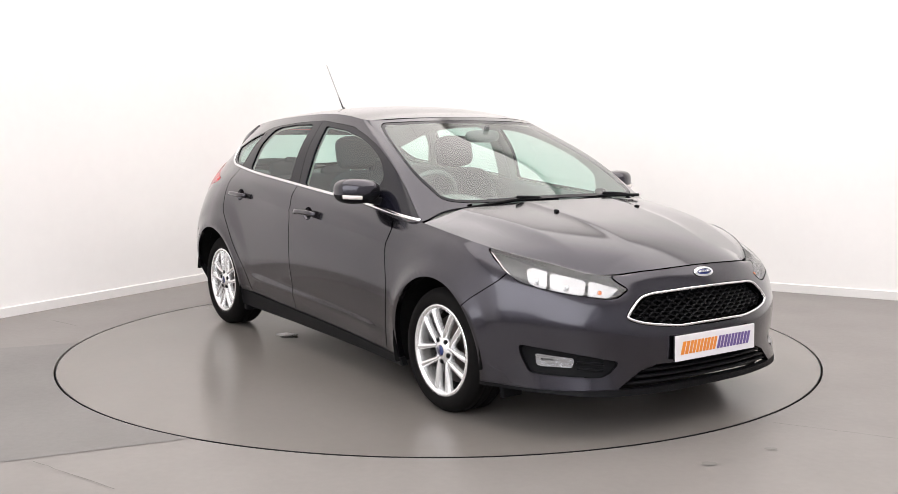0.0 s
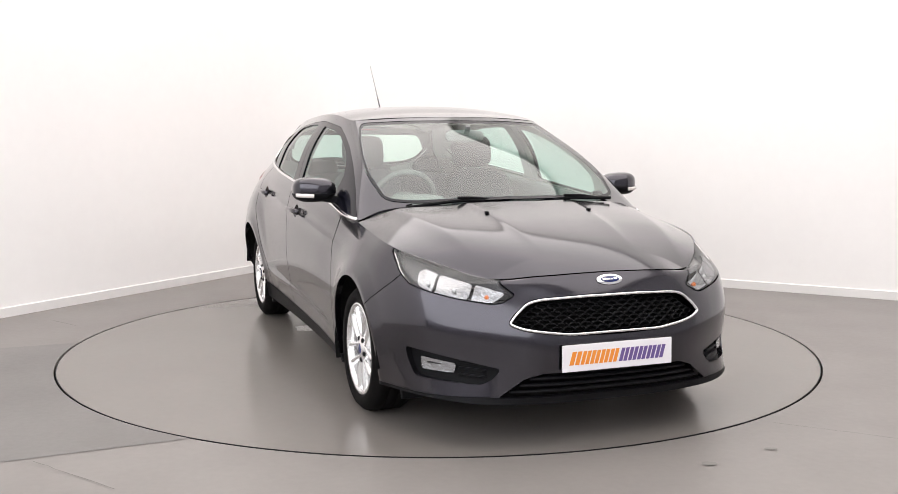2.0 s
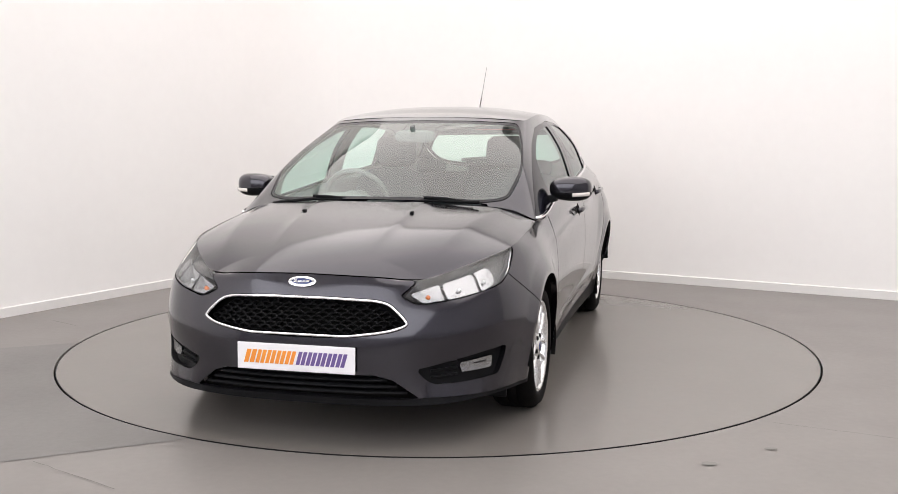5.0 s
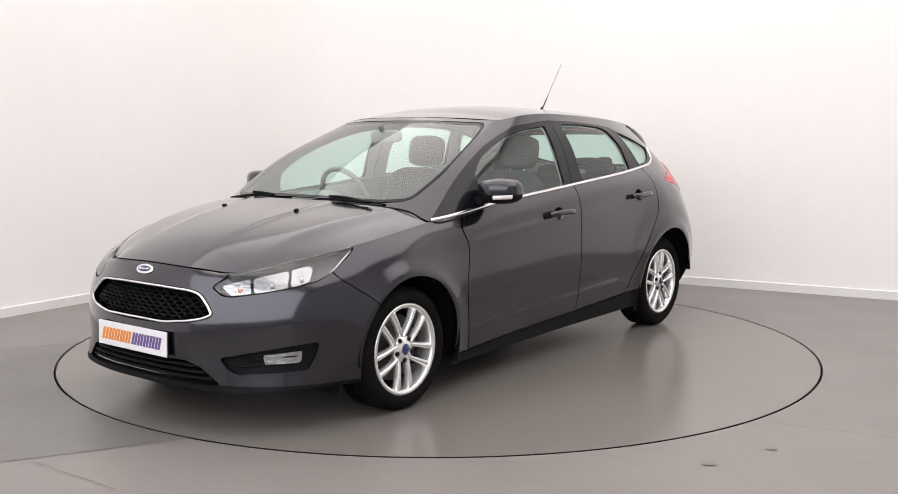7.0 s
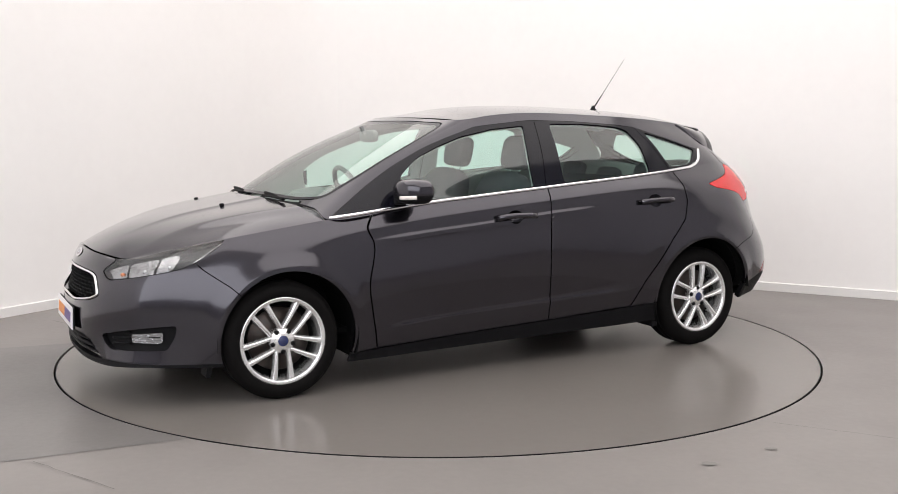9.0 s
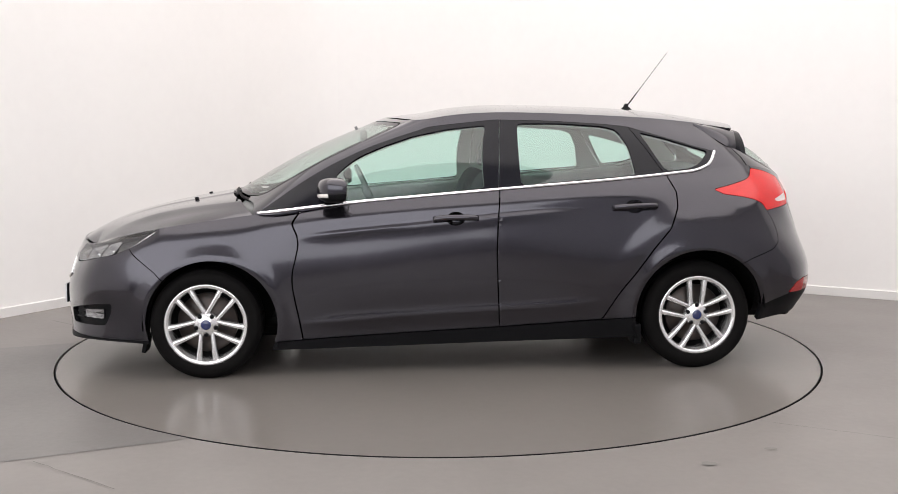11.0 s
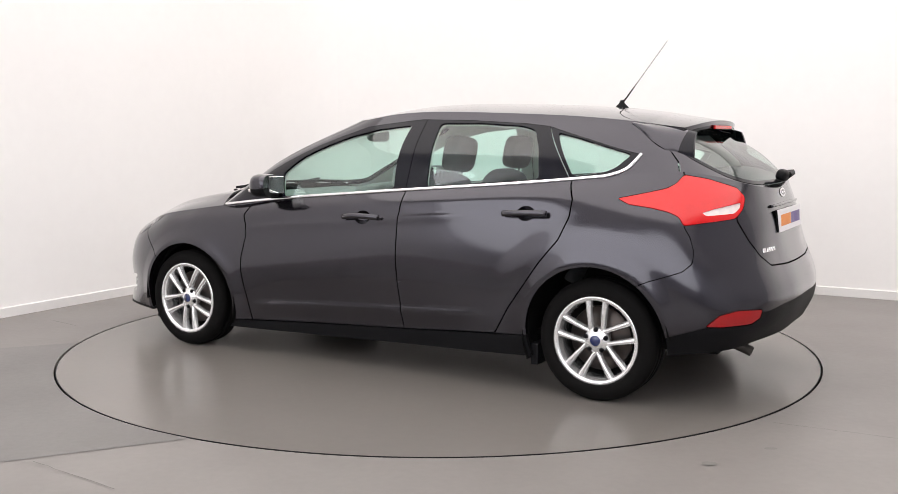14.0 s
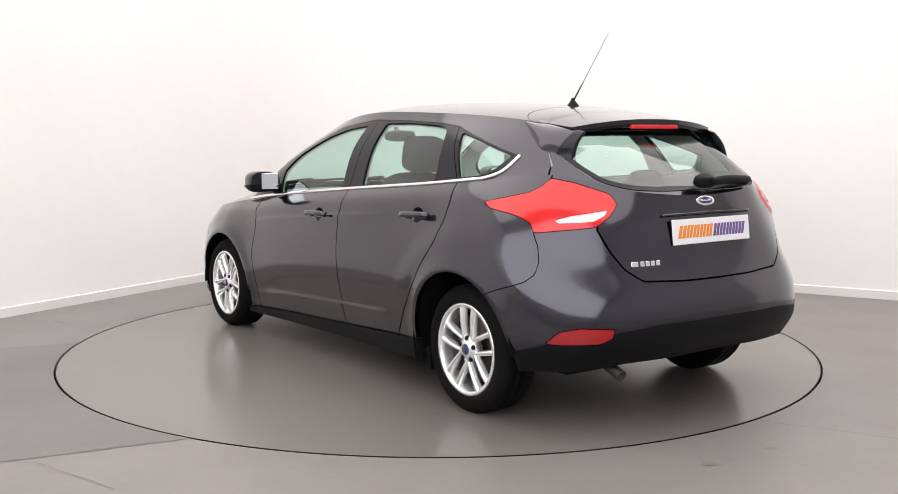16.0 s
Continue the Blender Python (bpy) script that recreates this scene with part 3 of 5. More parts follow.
GRILLE = [(-.3, .619), (.12, .619), (.319, .608), (.38, .594), (.443, .544), (.475, .504), (.413, .480), (.339, .468), (.219, .455), (-.3, .449)]
FOG = [(.499, .324), (.660, .354), (.807, .376), (.949, .390), (.943, .339), (.908, .270), (.755, .264), (.578, .258), (.535, .281)]
FOGLAMP = [(.698, .338), (.879, .352), (.876, .302), (.712, .300)]
LOWGRILLE = [(-.3, .305), (.328, .305), (.405, .282), (.511, .205), (.428, .202), (-.3, .206)]
LIP = [(-.3, .206), (.428, .202), (.511, .205), (.554, .208), (.796, .205), (1.086, .202), (1.40, .198), (1.40, .0), (-.3, .0)]
FRONT = [(-.3, -.2), (1.32, -.2), (1.32, .45), (1.175, .564), (1.089, .612), (.98, .669), (.93, .69), (.80, .95), (-.3, .95)]
TAIL = [(4.167, .975), (4.274, .995), (4.414, 1.023), (4.466, 1.047), (4.502, 1.085), (4.642, 1.066), (4.824, 1.022), (4.873, .980), (4.850, .930),
        (4.797, .884), (4.534, .856), (4.502, .895), (4.444, .917), (4.355, .934), (4.231, .949)]
REVERSE = [(4.609, .912), (4.684, .931), (4.833, .955), (4.822, .930), (4.780, .906), (4.635, .898)]
REFLECTOR = [(4.593, .401), (4.668, .457), (4.760, .476), (4.906, .471), (4.891, .431), (4.835, .407), (4.665, .400)]
TAILGATE = [(4.806, .874), (4.891, .776), (4.967, .709), (5.071, .657), (5.313, .645), (5.8, .64), (5.8, 1.4), (4.47, 1.4), (4.502, 1.085), (4.66, 1.02), (4.80, .95)]
REAR = [(4.25, -.2), (4.25, .56), (4.355, .604), (4.514, .652), (4.569, .688), (4.588, .740), (4.573, .802), (4.534, .856), (4.55, .90), (4.80, .90), (5.8, .90), (5.8, -.2)]
VALANCE = [(4.25, .30), (4.429, .349), (4.590, .396), (4.835, .404), (4.91, .455), (5.103, .475), (5.8, .482), (5.8, -.2), (4.25, -.2)]
DOOR_A = [(2.07, 1.2), (2.03, .95), (2.000, .877), (1.940, .81), (1.904, .73), (1.890, .65), (1.888, .57), (1.898, .47), (1.918, .37), (1.962, .190)]
DOOR_B = [(2.99, 1.2), (2.99, .966), (2.975, .808), (2.969, .636), (2.975, .487), (2.990, .240)]
DOOR_C = [(3.89, 1.25), (3.912, 1.034), (3.943, .964), (3.943, .882), (3.901, .772), (3.805, .657), (3.721, .539), (3.631, .420), (3.545, .277)]
SILL = [(1.62, -.1), (1.62, .170), (1.849, .182), (2.401, .212), (2.988, .240), (3.558, .274), (3.80, .290), (3.95, .30), (3.95, -.1)]
FRONT_DOOR = DOOR_A + [(2.401, .212)] + DOOR_B[::-1]
REAR_DOOR = DOOR_B + DOOR_C[::-1]
# on the cabin
DLO = [(.733, .858), (.757, 1.005), (.787, 1.110), (.828, 1.212), (.90, 1.262), (1.057, 1.313), (1.667, 1.353), (1.986, 1.347), (2.296, 1.329), (2.446, 1.314), (2.671, 1.252),
       (2.828, 1.202), (2.919, 1.178), (2.844, 1.114), (2.751, 1.078), (2.592, 1.052), (2.318, 1.028), (2.023, 1.006), (1.705, .979), (1.208, .918), (.958, .889)]
GLASS_F = [(1.125, .922), (.912, 1.053), (.888, 1.125), (.885, 1.160), (.935, 1.215), (1.032, 1.261), (1.292, 1.302), (1.596, 1.322), (1.650, .986), (1.408, .953)]
GLASS_R = [(1.819, 1.002), (1.807, 1.333), (2.055, 1.333), (2.296, 1.317), (2.371, 1.296), (2.421, 1.207), (2.446, 1.052), (2.111, 1.025)]
GLASS_Q = [(2.505, 1.285), (2.640, 1.255), (2.880, 1.179), (2.799, 1.116), (2.735, 1.088), (2.602, 1.072), (2.552, 1.176)]
CHROME = [(.735, .860), (.958, .889), (1.208, .919), (1.512, .957), (1.705, .979), (2.023, 1.006), (2.318, 1.028), (2.592, 1.051), (2.748, 1.074), (2.849, 1.110), (2.922, 1.178)]
SCREEN = [(-.3, 1.352), (.305, 1.348), (.645, 1.335), (.680, 1.25), (.694, 1.17), (.688, 1.09), (.662, 1.01), (.642, .947), (.522, .936), (.227, .950), (-.3, .956)]
REARGLASS = [(3.09, 1.285), (3.088, 1.205), (3.152, 1.150), (3.206, 1.104), (3.257, 1.068), (3.317, 1.047), (3.382, 1.034), (3.488, 1.027), (4.2, 1.022), (4.2, 1.297)]
TAILGATE_TOP = [(3.03, 1.45), (3.035, 1.24), (3.062, 1.192), (3.082, 1.143), (3.078, 1.09), (3.06, .9), (4.2, .9), (4.2, 1.45)]
COWL = [(-.3, .958), (.227, .953), (.50, .941), (.56, .93), (.56, .8), (-.3, .8)]
B_FRONT = [(.5, .7), (1.705, .7), (1.705, .985), (1.710, 1.131), (1.699, 1.5), (.5, 1.5)]
C_FRONT = [(.5, .7), (2.60, .7), (2.592, 1.057), (2.523, 1.187), (2.44, 1.33), (2.44, 1.5), (.5, 1.5)]
# ---- the car: axes x forward, y to its left, z up, origin on the turntable between the axles ----
car = tagged(new("car"), "dark grey metallic five-door hatchback standing on the turntable", "car")


def smooth(x, xs, ys):
    """A smooth curve through a few points."""
    xs, ys = np.array(xs, float), np.array(ys, float)
    x = np.asarray(x, float)
    m = np.gradient(ys, xs)
    i = np.clip(np.searchsorted(xs, x) - 1, 0, len(xs) - 2)
    h = xs[i + 1] - xs[i]
    f = np.clip((x - xs[i]) / h, 0, 1)
    return (2*f**3 - 3*f*f + 1) * ys[i] + (f**3 - 2*f*f + f) * h * m[i] + (3*f*f - 2*f**3) * ys[i + 1] + (f**3 - f*f) * h * m[i + 1]


HUB = {"front": (1.324, 0.859, 0.290), "rear": (-1.324, 0.836, 0.298)}
SIDES = ((1, "left"), (-1, "right"))

# --- lower body, cut into panels (left half; the right one is its mirror image) ---
sk = lower_skin
for cx, cz, r in ((1.295, .285, .338), (-1.300, .305, .350)):
    d = np.hypot(sk.V[:, 0] - cx, (sk.V[:, 2] - cz)) - r
    d = np.where(sk.V[:, 1] < 0.5, 0.5, d)
    sk = sk.split(d)[1]
headlight_skin, sk = cut(sk, soft(HEADLIGHT, 0.015), 0.003)
grille_skin, sk = cut(sk, soft(GRILLE, 0.03), 0.0)
fog_skin, sk = cut(sk, soft(FOG, 0.02), 0.0)
lowgrille_skin, sk = cut(sk, LOWGRILLE, 0.0)
tail_skin, sk = cut(sk, soft(TAIL, 0.015), 0.0016)
reflector_skin, sk = cut(sk, soft(REFLECTOR, 0.01), 0.002)
sill_skin, sk = cut(sk, SILL)
front_door_skin, sk = cut(sk, FRONT_DOOR)
rear_door_skin, sk = cut(sk, REAR_DOOR)
tailgate_skin, sk = cut(sk, TAILGATE)
lip_skin, sk = cut(sk, LIP, 0.001)
front_skin, sk = cut(sk, FRONT, 0.002)
valance_skin, sk = cut(sk, VALANCE, 0.001)
rear_skin, sk = cut(sk, REAR, 0.002)
fender_skin, quarter_skin = sk.split(sk.Q[:, 0] - 3.0)

liner_skin = lower_skin
for cx, cz, r in ((1.295, .285, .37), (-1.300, .305, .38)):
    d = np.hypot(liner_skin.V[:, 0] - cx, (liner_skin.V[:, 2] - cz)) - r
    liner_skin = liner_skin.split(np.where(liner_skin.V[:, 1] < 0.5, 0.5, d))[1]
# hollows behind the door handles
HANDLES = ((2.752, .826, .826), (3.712, .884, .880))
dishes = []
for i, (hs, hz0, hz1) in enumerate(HANDLES):
    oval = [(hs + 0.05 * math.cos(a), hz0 + 0.004 + 0.037 * math.sin(a)) for a in np.linspace(0, 2 * math.pi, 40, endpoint=False)]
    src = front_door_skin if i == 0 else rear_door_skin
    d = outline_distance(src.Q, oval)
    dish, rest_ = src.split(d)
    dd = outline_distance(dish.Q, oval)
    depth = 0.046 * (1 - (1 - np.clip(-dd / 0.037, 0, 1)) ** 2)
    dv = dish.moved(-depth)
    dv.N = vertex_normals(dv.V, dv.T)
    dishes.append(dv)
    if i == 0:
        front_door_skin = rest_
    else:
        rear_door_skin = rest_

# --- cabin ---
up = upper_skin
glass_f, up = cut(up, soft(GLASS_F, 0.02), 0.0)
glass_r, up = cut(up, soft(GLASS_R, 0.025), 0.0)
glass_q, up = cut(up, soft(GLASS_Q, 0.02), 0.0)
frame_skin, up = cut(up, soft(DLO, 0.012), 0.001)
screen_skin, up = cut(up, soft(SCREEN, 0.05), 0.002)
rearglass_skin, up = cut(up, soft(REARGLASS, 0.05), 0.002)
cowl_skin, up = cut(up, COWL, 0.0)
gate_top_skin, up = cut(up, TAILGATE_TOP)
rail_skin, dpillar_skin = up.split(up.Q[:, 0] - 2.62)
frame_f, frame_rest = frame_skin.split(outline_distance(frame_skin.Q, B_FRONT) + 0.002)
frame_rest = frame_rest.split(outline_distance(frame_rest.Q, B_FRONT) - 0.002)[1]
frame_r, frame_q = cut(frame_rest, C_FRONT, 0.002)
band = outline_distance(screen_skin.Q, shrink(soft(SCREEN, 0.05), 0.014))
screen_glass, screen_edge = screen_skin.split(band)
band = outline_distance(rearglass_skin.Q, shrink(soft(REARGLASS, 0.05), 0.02))
rear_pane, rear_edge = rearglass_skin.split(band)

# --- painted panels ---
BOTH = (1, -1)
bumper = skin_object("front_bumper", front_skin, M_PAINT, car, sides=BOTH, flange=0.03)
skin_object("lip", lip_skin, M_BLACK, bumper, "matt black lower lip", sides=BOTH, flange=0.03)
rear_bumper = skin_object("rear_bumper", rear_skin, M_PAINT, car, sides=BOTH, flange=0.02)
skin_object("valance", valance_skin, M_BLACK, rear_bumper, "matt black lower valance", sides=BOTH, flange=0.03)
tailgate = skin_object("tailgate", [tailgate_skin, gate_top_skin], M_PAINT, car, sides=BOTH)
skin_object("rear_window", rear_pane, M_SCREEN, tailgate, "tinted rear window", sides=BOTH, flange=0.004)
skin_object("window_border", rear_edge, M_GLOSSBLACK, tailgate, "black printed glass border", sides=BOTH, flange=0.004)
skin_object("cowl", cowl_skin, M_BLACK, car, "black plastic cowl", sides=BOTH, lift=-0.012)
skin_object("windscreen", screen_glass, M_SCREEN, car, "faintly green windscreen", sides=BOTH, flange=0.005)
skin_object("windscreen_border", screen_edge, M_GLOSSBLACK, car, "black windscreen border", sides=BOTH, flange=0.005)

DOORS = {}
for s, side in SIDES:
    skin_object("front_wing", fender_skin, M_PAINT, car, sides=(s,), flange=0.03)
    skin_object("rear_quarter_panel", [quarter_skin, dpillar_skin], M_PAINT, car, sides=(s,), flange=0.03)
    skin_object("roof_rail", rail_skin, M_PAINT, car, sides=(s,))
    skin_object("sill", sill_skin, M_BLACK, car, "matt black sill", sides=(s,), flange=0.03)
    fd = skin_object("front_door", front_door_skin, M_PAINT, car, sides=(s,))
    rd = skin_object("rear_door", rear_door_skin, M_PAINT, car, sides=(s,))
    DOORS[s] = (fd, rd)
    for i, door in enumerate((fd, rd)):
        skin_object("handle_hollow", dishes[i], M_PAINT, door, sides=(s,), flange=0.0)
        hs, hz0, hz1 = HANDLES[i]
        pn = []
        for k in np.linspace(-1, 1, 25):
            q, n = on_body(hs + k * 0.118, hz0 + k * 0.003, 0.016 + 0.020 * (1 - abs(k) ** 4))
            pn.append((q, n))
        V, F = sweep([q for q, n in pn], [n for q, n in pn], 0.028, 0.016, crown=0.1)
        mesh_object("handle", V * [1, s, 1], [f[::s] for f in F], M_PAINT, door, "body-coloured door handle")
    trim = skin_object("pillar_trim", [k_.moved(-0.025) for k_ in (frame_f, frame_r, frame_q, rail_skin, dpillar_skin)], M_HEADLINER, car, "pale inner pillar trim", sides=(s,), flange=0.0)
    skin_object("window_frame", frame_f, M_GLOSSBLACK, fd, "gloss black window frame", sides=(s,))
    skin_object("window_frame", frame_r, M_GLOSSBLACK, rd, "gloss black window frame", sides=(s,))
    skin_object("quarter_window_frame", frame_q, M_GLOSSBLACK, car, "gloss black window frame", sides=(s,))
    skin_object("window", glass_f, M_GLASS, fd, "green tinted side window", sides=(s,), flange=0.0, lift=-0.006)
    skin_object("window", glass_r, M_GLASS, rd, "green tinted side window", sides=(s,), flange=0.0, lift=-0.006)
    skin_object("quarter_window", glass_q, M_GLASS, car, "green tinted quarter window", sides=(s,), flange=0.0, lift=-0.006)
    # bright strip under the windows
    pts = spline([(a, z, 0) for a, z in CHROME], 160, mirror=False)[:, :2]
    pn = [on_body(a, z, 0.001, UP_GRID, UP_S) for a, z in pts]
    V, F = sweep([p for p, n in pn], [n for p, n in pn], 0.018, 0.008)
    mesh_object("window_strip", V * [1, s, 1], [f[::s] for f in F], M_CHROME, car, "bright chrome strip under the windows")

# --- roof, spoiler and bonnet ---
railx = UP_GRID[-1]
sel = (railx[:, 0] <= 0.24) & (railx[:, 1] > 0.49)
RX = np.concatenate([[-1.68, -1.55], railx[sel][::-1, 0], [0.40]])
RY = np.concatenate([[0.455, 0.475], railx[sel][::-1, 1], [0.52]])
RZ = np.concatenate([[1.295, 1.312], railx[sel][::-1, 2], [1.335]])


def crown(x):
    return smooth(x, [-1.68, -1.2, -0.4, 0.1, 0.38], [0.046, 0.056, 0.055, 0.046, 0.034])


def roof_skin(front, back, na, nt=24, zoff=0.0):
    """The roof between two cross lines x(t), t from the middle to the rail."""
    t = np.linspace(0, 1, nt)
    a = np.linspace(0, 1, na)[:, None]
    X = front(t)[None] * (1 - a) + back(t)[None] * a
    Y = np.interp(X, RX, RY) * t[None]
    Z = np.interp(X, RX, RZ) + crown(X) * (1 - t[None] ** 2.4) + zoff
    V = np.stack([X, Y, Z], -1).reshape(-1, 3)
    q = grid_faces(na, nt)
    T = np.vstack([q[:, [0, 1, 2]], q[:, [0, 2, 3]]])
    N = vertex_normals(V, T)
    N[::nt, 1] = 0
    if N[:, 2].mean() < 0:
        N, T = -N, T[:, ::-1]
    return Skin(V, N, V[:, [0, 1]].copy(), T)


def screen_top(t):
    return 0.385 - 0.155 * t ** 2.2


def spoiler_joint(t):
    return -1.20 - 0.155 * np.clip(t, 0, 1) ** 6 - 0.02 * t


def spoiler_tail(t):
    return -1.655 + 0.06 * t ** 3


skin_object("roof", roof_skin(lambda t: screen_top(t) - 0.003, lambda t: spoiler_joint(t) + 0.003, 90), M_PAINT, car, sides=BOTH)
spoiler_top = roof_skin(lambda t: spoiler_joint(t) - 0.003, spoiler_tail, 40)
spoiler = skin_object("spoiler", spoiler_top, M_PAINT, car, "body-coloured roof spoiler", sides=BOTH, flange=0.022)
under = roof_skin(lambda t: spoiler_joint(t) - 0.16, lambda t: spoiler_tail(t) + 0.006, 20, zoff=-0.024)
skin_object("underside", under, M_GLOSSBLACK, spoiler, "black underside", sides=BOTH, flange=0.012)
for s, side in SIDES:
    for nm, mat_, top, low, lab in (
            ("spoiler_side", M_PAINT, [(-1.36, .508, 1.334), (-1.46, .490, 1.322), (-1.55, .472, 1.308), (-1.612, .457, 1.295)],
             [(-1.35, .530, 1.318), (-1.44, .566, 1.262), (-1.52, .584, 1.212), (-1.590, .568, 1.172)], ""),
            ("spoiler_fin", M_GLOSSBLACK, [(-1.612, .457, 1.295), (-1.63, .453, 1.290), (-1.646, .449, 1.285)],
             [(-1.590, .568, 1.172), (-1.62, .556, 1.166), (-1.662, .535, 1.160)], "gloss black side fin")):
        a_, b_ = spline(top, 14, False), spline(low, 14, False)
        f_ = np.linspace(0, 1, 8)[:, None, None]
        g_ = a_[None] * (1 - f_) + b_[None] * f_ + np.array([0, 0.016, 0.008]) * np.sin(f_ * np.pi)
        inn = g_ - np.array([0, 0.022, 0])
        V = np.concatenate([g_.reshape(-1, 3), inn.reshape(-1, 3)])
        q = grid_faces(8, 14)
        F = [tuple(k) for k in q] + [tuple(k[::-1] + 112) for k in q]
        rim_ = [i for i in range(14)] + [14 * k + 13 for k in range(1, 8)] + [98 + i for i in range(12, -1, -1)] + [14 * k for k in range(6, 0, -1)]
        F += [(rim_[k], rim_[(k + 1) % len(rim_)], rim_[(k + 1) % len(rim_)] + 112, rim_[k] + 112) for k in range(len(rim_))]
        bm = bmesh.new()
        vs = [bm.verts.new(v * [1, s, 1]) for v in V]
        for f in F:
            bm.faces.new([vs[i] for i in f])
        bmesh.ops.recalc_face_normals(bm, faces=bm.faces)
        o = part(nm, bm, mat_, spoiler, lab, True)
        o.data.set_sharp_from_angle(angle=0.8)
bm = bmesh.new()
box(bm, -1.662, -1.648, -0.16, 0.16, 1.299, 1.319, 0.004)
part("brake_light", bm, M_RED, spoiler, "red high-level brake light")

# bonnet
sel = LOW_S <= 1.81
edge = LOW_GRID[-1][sel]
side_e = edge[(edge[:, 0] <= 1.96)]
BX = np.concatenate([side_e[::-1, 0], [2.02, 2.12]])
BY = np.concatenate([side_e[::-1, 1], [0.52, 0.56]])
BZ = np.concatenate([side_e[::-1, 2], [0.672, 0.66]])


def bonnet_front(y):
    o = np.argsort(edge[:, 1])
    return np.interp(y, edge[o, 1], edge[o, 0]), np.interp(y, edge[o, 1], edge[o, 2])


def bonnet_form():
    """Coefficients of the bonnet's smooth crowned surface over (x, y), through its middle line and its rims."""
    pts = [(1.262, 0, .940), (1.39, 0, .920), (1.54, 0, .892), (1.775, 0, .838), (1.96, 0, .777), (2.06, 0, .735),
           (1.45, .272, .903), (1.225, .35, .934), (1.12, .64, .897)]
    pts += [(x, float(np.interp(x, BX, BY)), float(np.interp(x, BX, BZ)) + 0.004) for x in (1.10, 1.20, 1.32, 1.45, 1.58, 1.70, 1.80)]
    pts += [(2.03, .30, .722), (1.95, .44, .712)]
    P = np.array(pts)
    return np.linalg.lstsq(bonnet_terms(P[:, 0], P[:, 1]), P[:, 2], rcond=None)[0]


def bonnet_terms(x, y):
    u, v = x - 1.6, y * y
    return np.stack([np.ones_like(u), u, u * u, u ** 3, v, v * u, v * u * u, v * v], -1)


def bonnet_skin(nt=110, na=130):
    t = np.linspace(0, 1, nt)
    xf = np.full(nt, 2.05)
    for _ in range(30):
        xf = 0.5 * xf + 0.5 * bonnet_front(np.interp(xf, BX, BY) * t)[0]
    xf = xf - 0.012
    xr = 1.262 - 0.16 * t ** 2 - 0.02 * t ** 6
    a = np.linspace(0, 1, na)[:, None] ** 1.35
    X = xf[None] * (1 - a) + xr[None] * a
    Y = (np.interp(X, BX, BY) - 0.004) * t[None]
    Z = bonnet_terms(X, Y) @ bonnet_form()
    # pressed lines: an inner pair beside the washer jets, an outer pair towards the headlights
    def pressed(y0, y1, up, win, wout, x_end):
        line_y = y0 + (y1 - y0) * np.clip((X - 1.2) / 0.8, 0, 1)
        fade = np.clip((x_end - X) / 0.4, 0, 1)
        w = Y - line_y
        return up * fade * fade * (3 - 2 * fade) * np.where(w > 0, np.exp(-np.abs(w / wout) ** 1.5), np.exp(-np.abs(w / win) ** 1.5))
    Z = Z + pressed(0.285, 0.215, 0.0065, 0.10, 0.030, 2.0) + pressed(0.62, 0.47, 0.019, 0.20, 0.075, 2.0)
    # rolled front and side rims
    along = (xf[None] - X) / np.maximum(xf - xr, 0.05)[None]
    zf = bonnet_front(Y[0])[1] + 0.003
    roll = np.clip(1 - along / 0.30, 0, 1)
    Z = Z + (zf - Z[0])[None] * roll ** 2.2
    side = np.clip((t[None] - 0.86) / 0.14, 0, 1)
    Z = Z + (np.interp(X[:, -1], BX, BZ) - 0.003 - Z[:, -1])[:, None] * side ** 2
    V = np.stack([X, Y, Z], -1).reshape(-1, 3)
    q = grid_faces(na, nt)
    T = np.vstack([q[:, [0, 1, 2]], q[:, [0, 2, 3]]])
    N = vertex_normals(V, T)
    N[::nt, 1] = 0
    if N[:, 2].mean() < 0:
        N, T = -N, T[:, ::-1]
    return Skin(V, N, V[:, :2].copy(), T)


bonnet_sk = bonnet_skin()
bonnet = skin_object("bonnet", bonnet_sk, M_PAINT, car, sides=BOTH, flange=0.02)


def bonnet_z(x, y):
    d = np.hypot(bonnet_sk.V[:, 0] - x, bonnet_sk.V[:, 1] - abs(y))
    return float(bonnet_sk.V[np.argmin(d), 2])


for s in BOTH:
    bm = bmesh.new()
    box(bm, -.011, .011, -.009, .009, -.002, .008, 0.003)
    part("washer_jet", bm, M_BLACK, bonnet, "small black washer jet", at=pose(1.45, s * .272, bonnet_z(1.45, .272), 0, 8, 0))

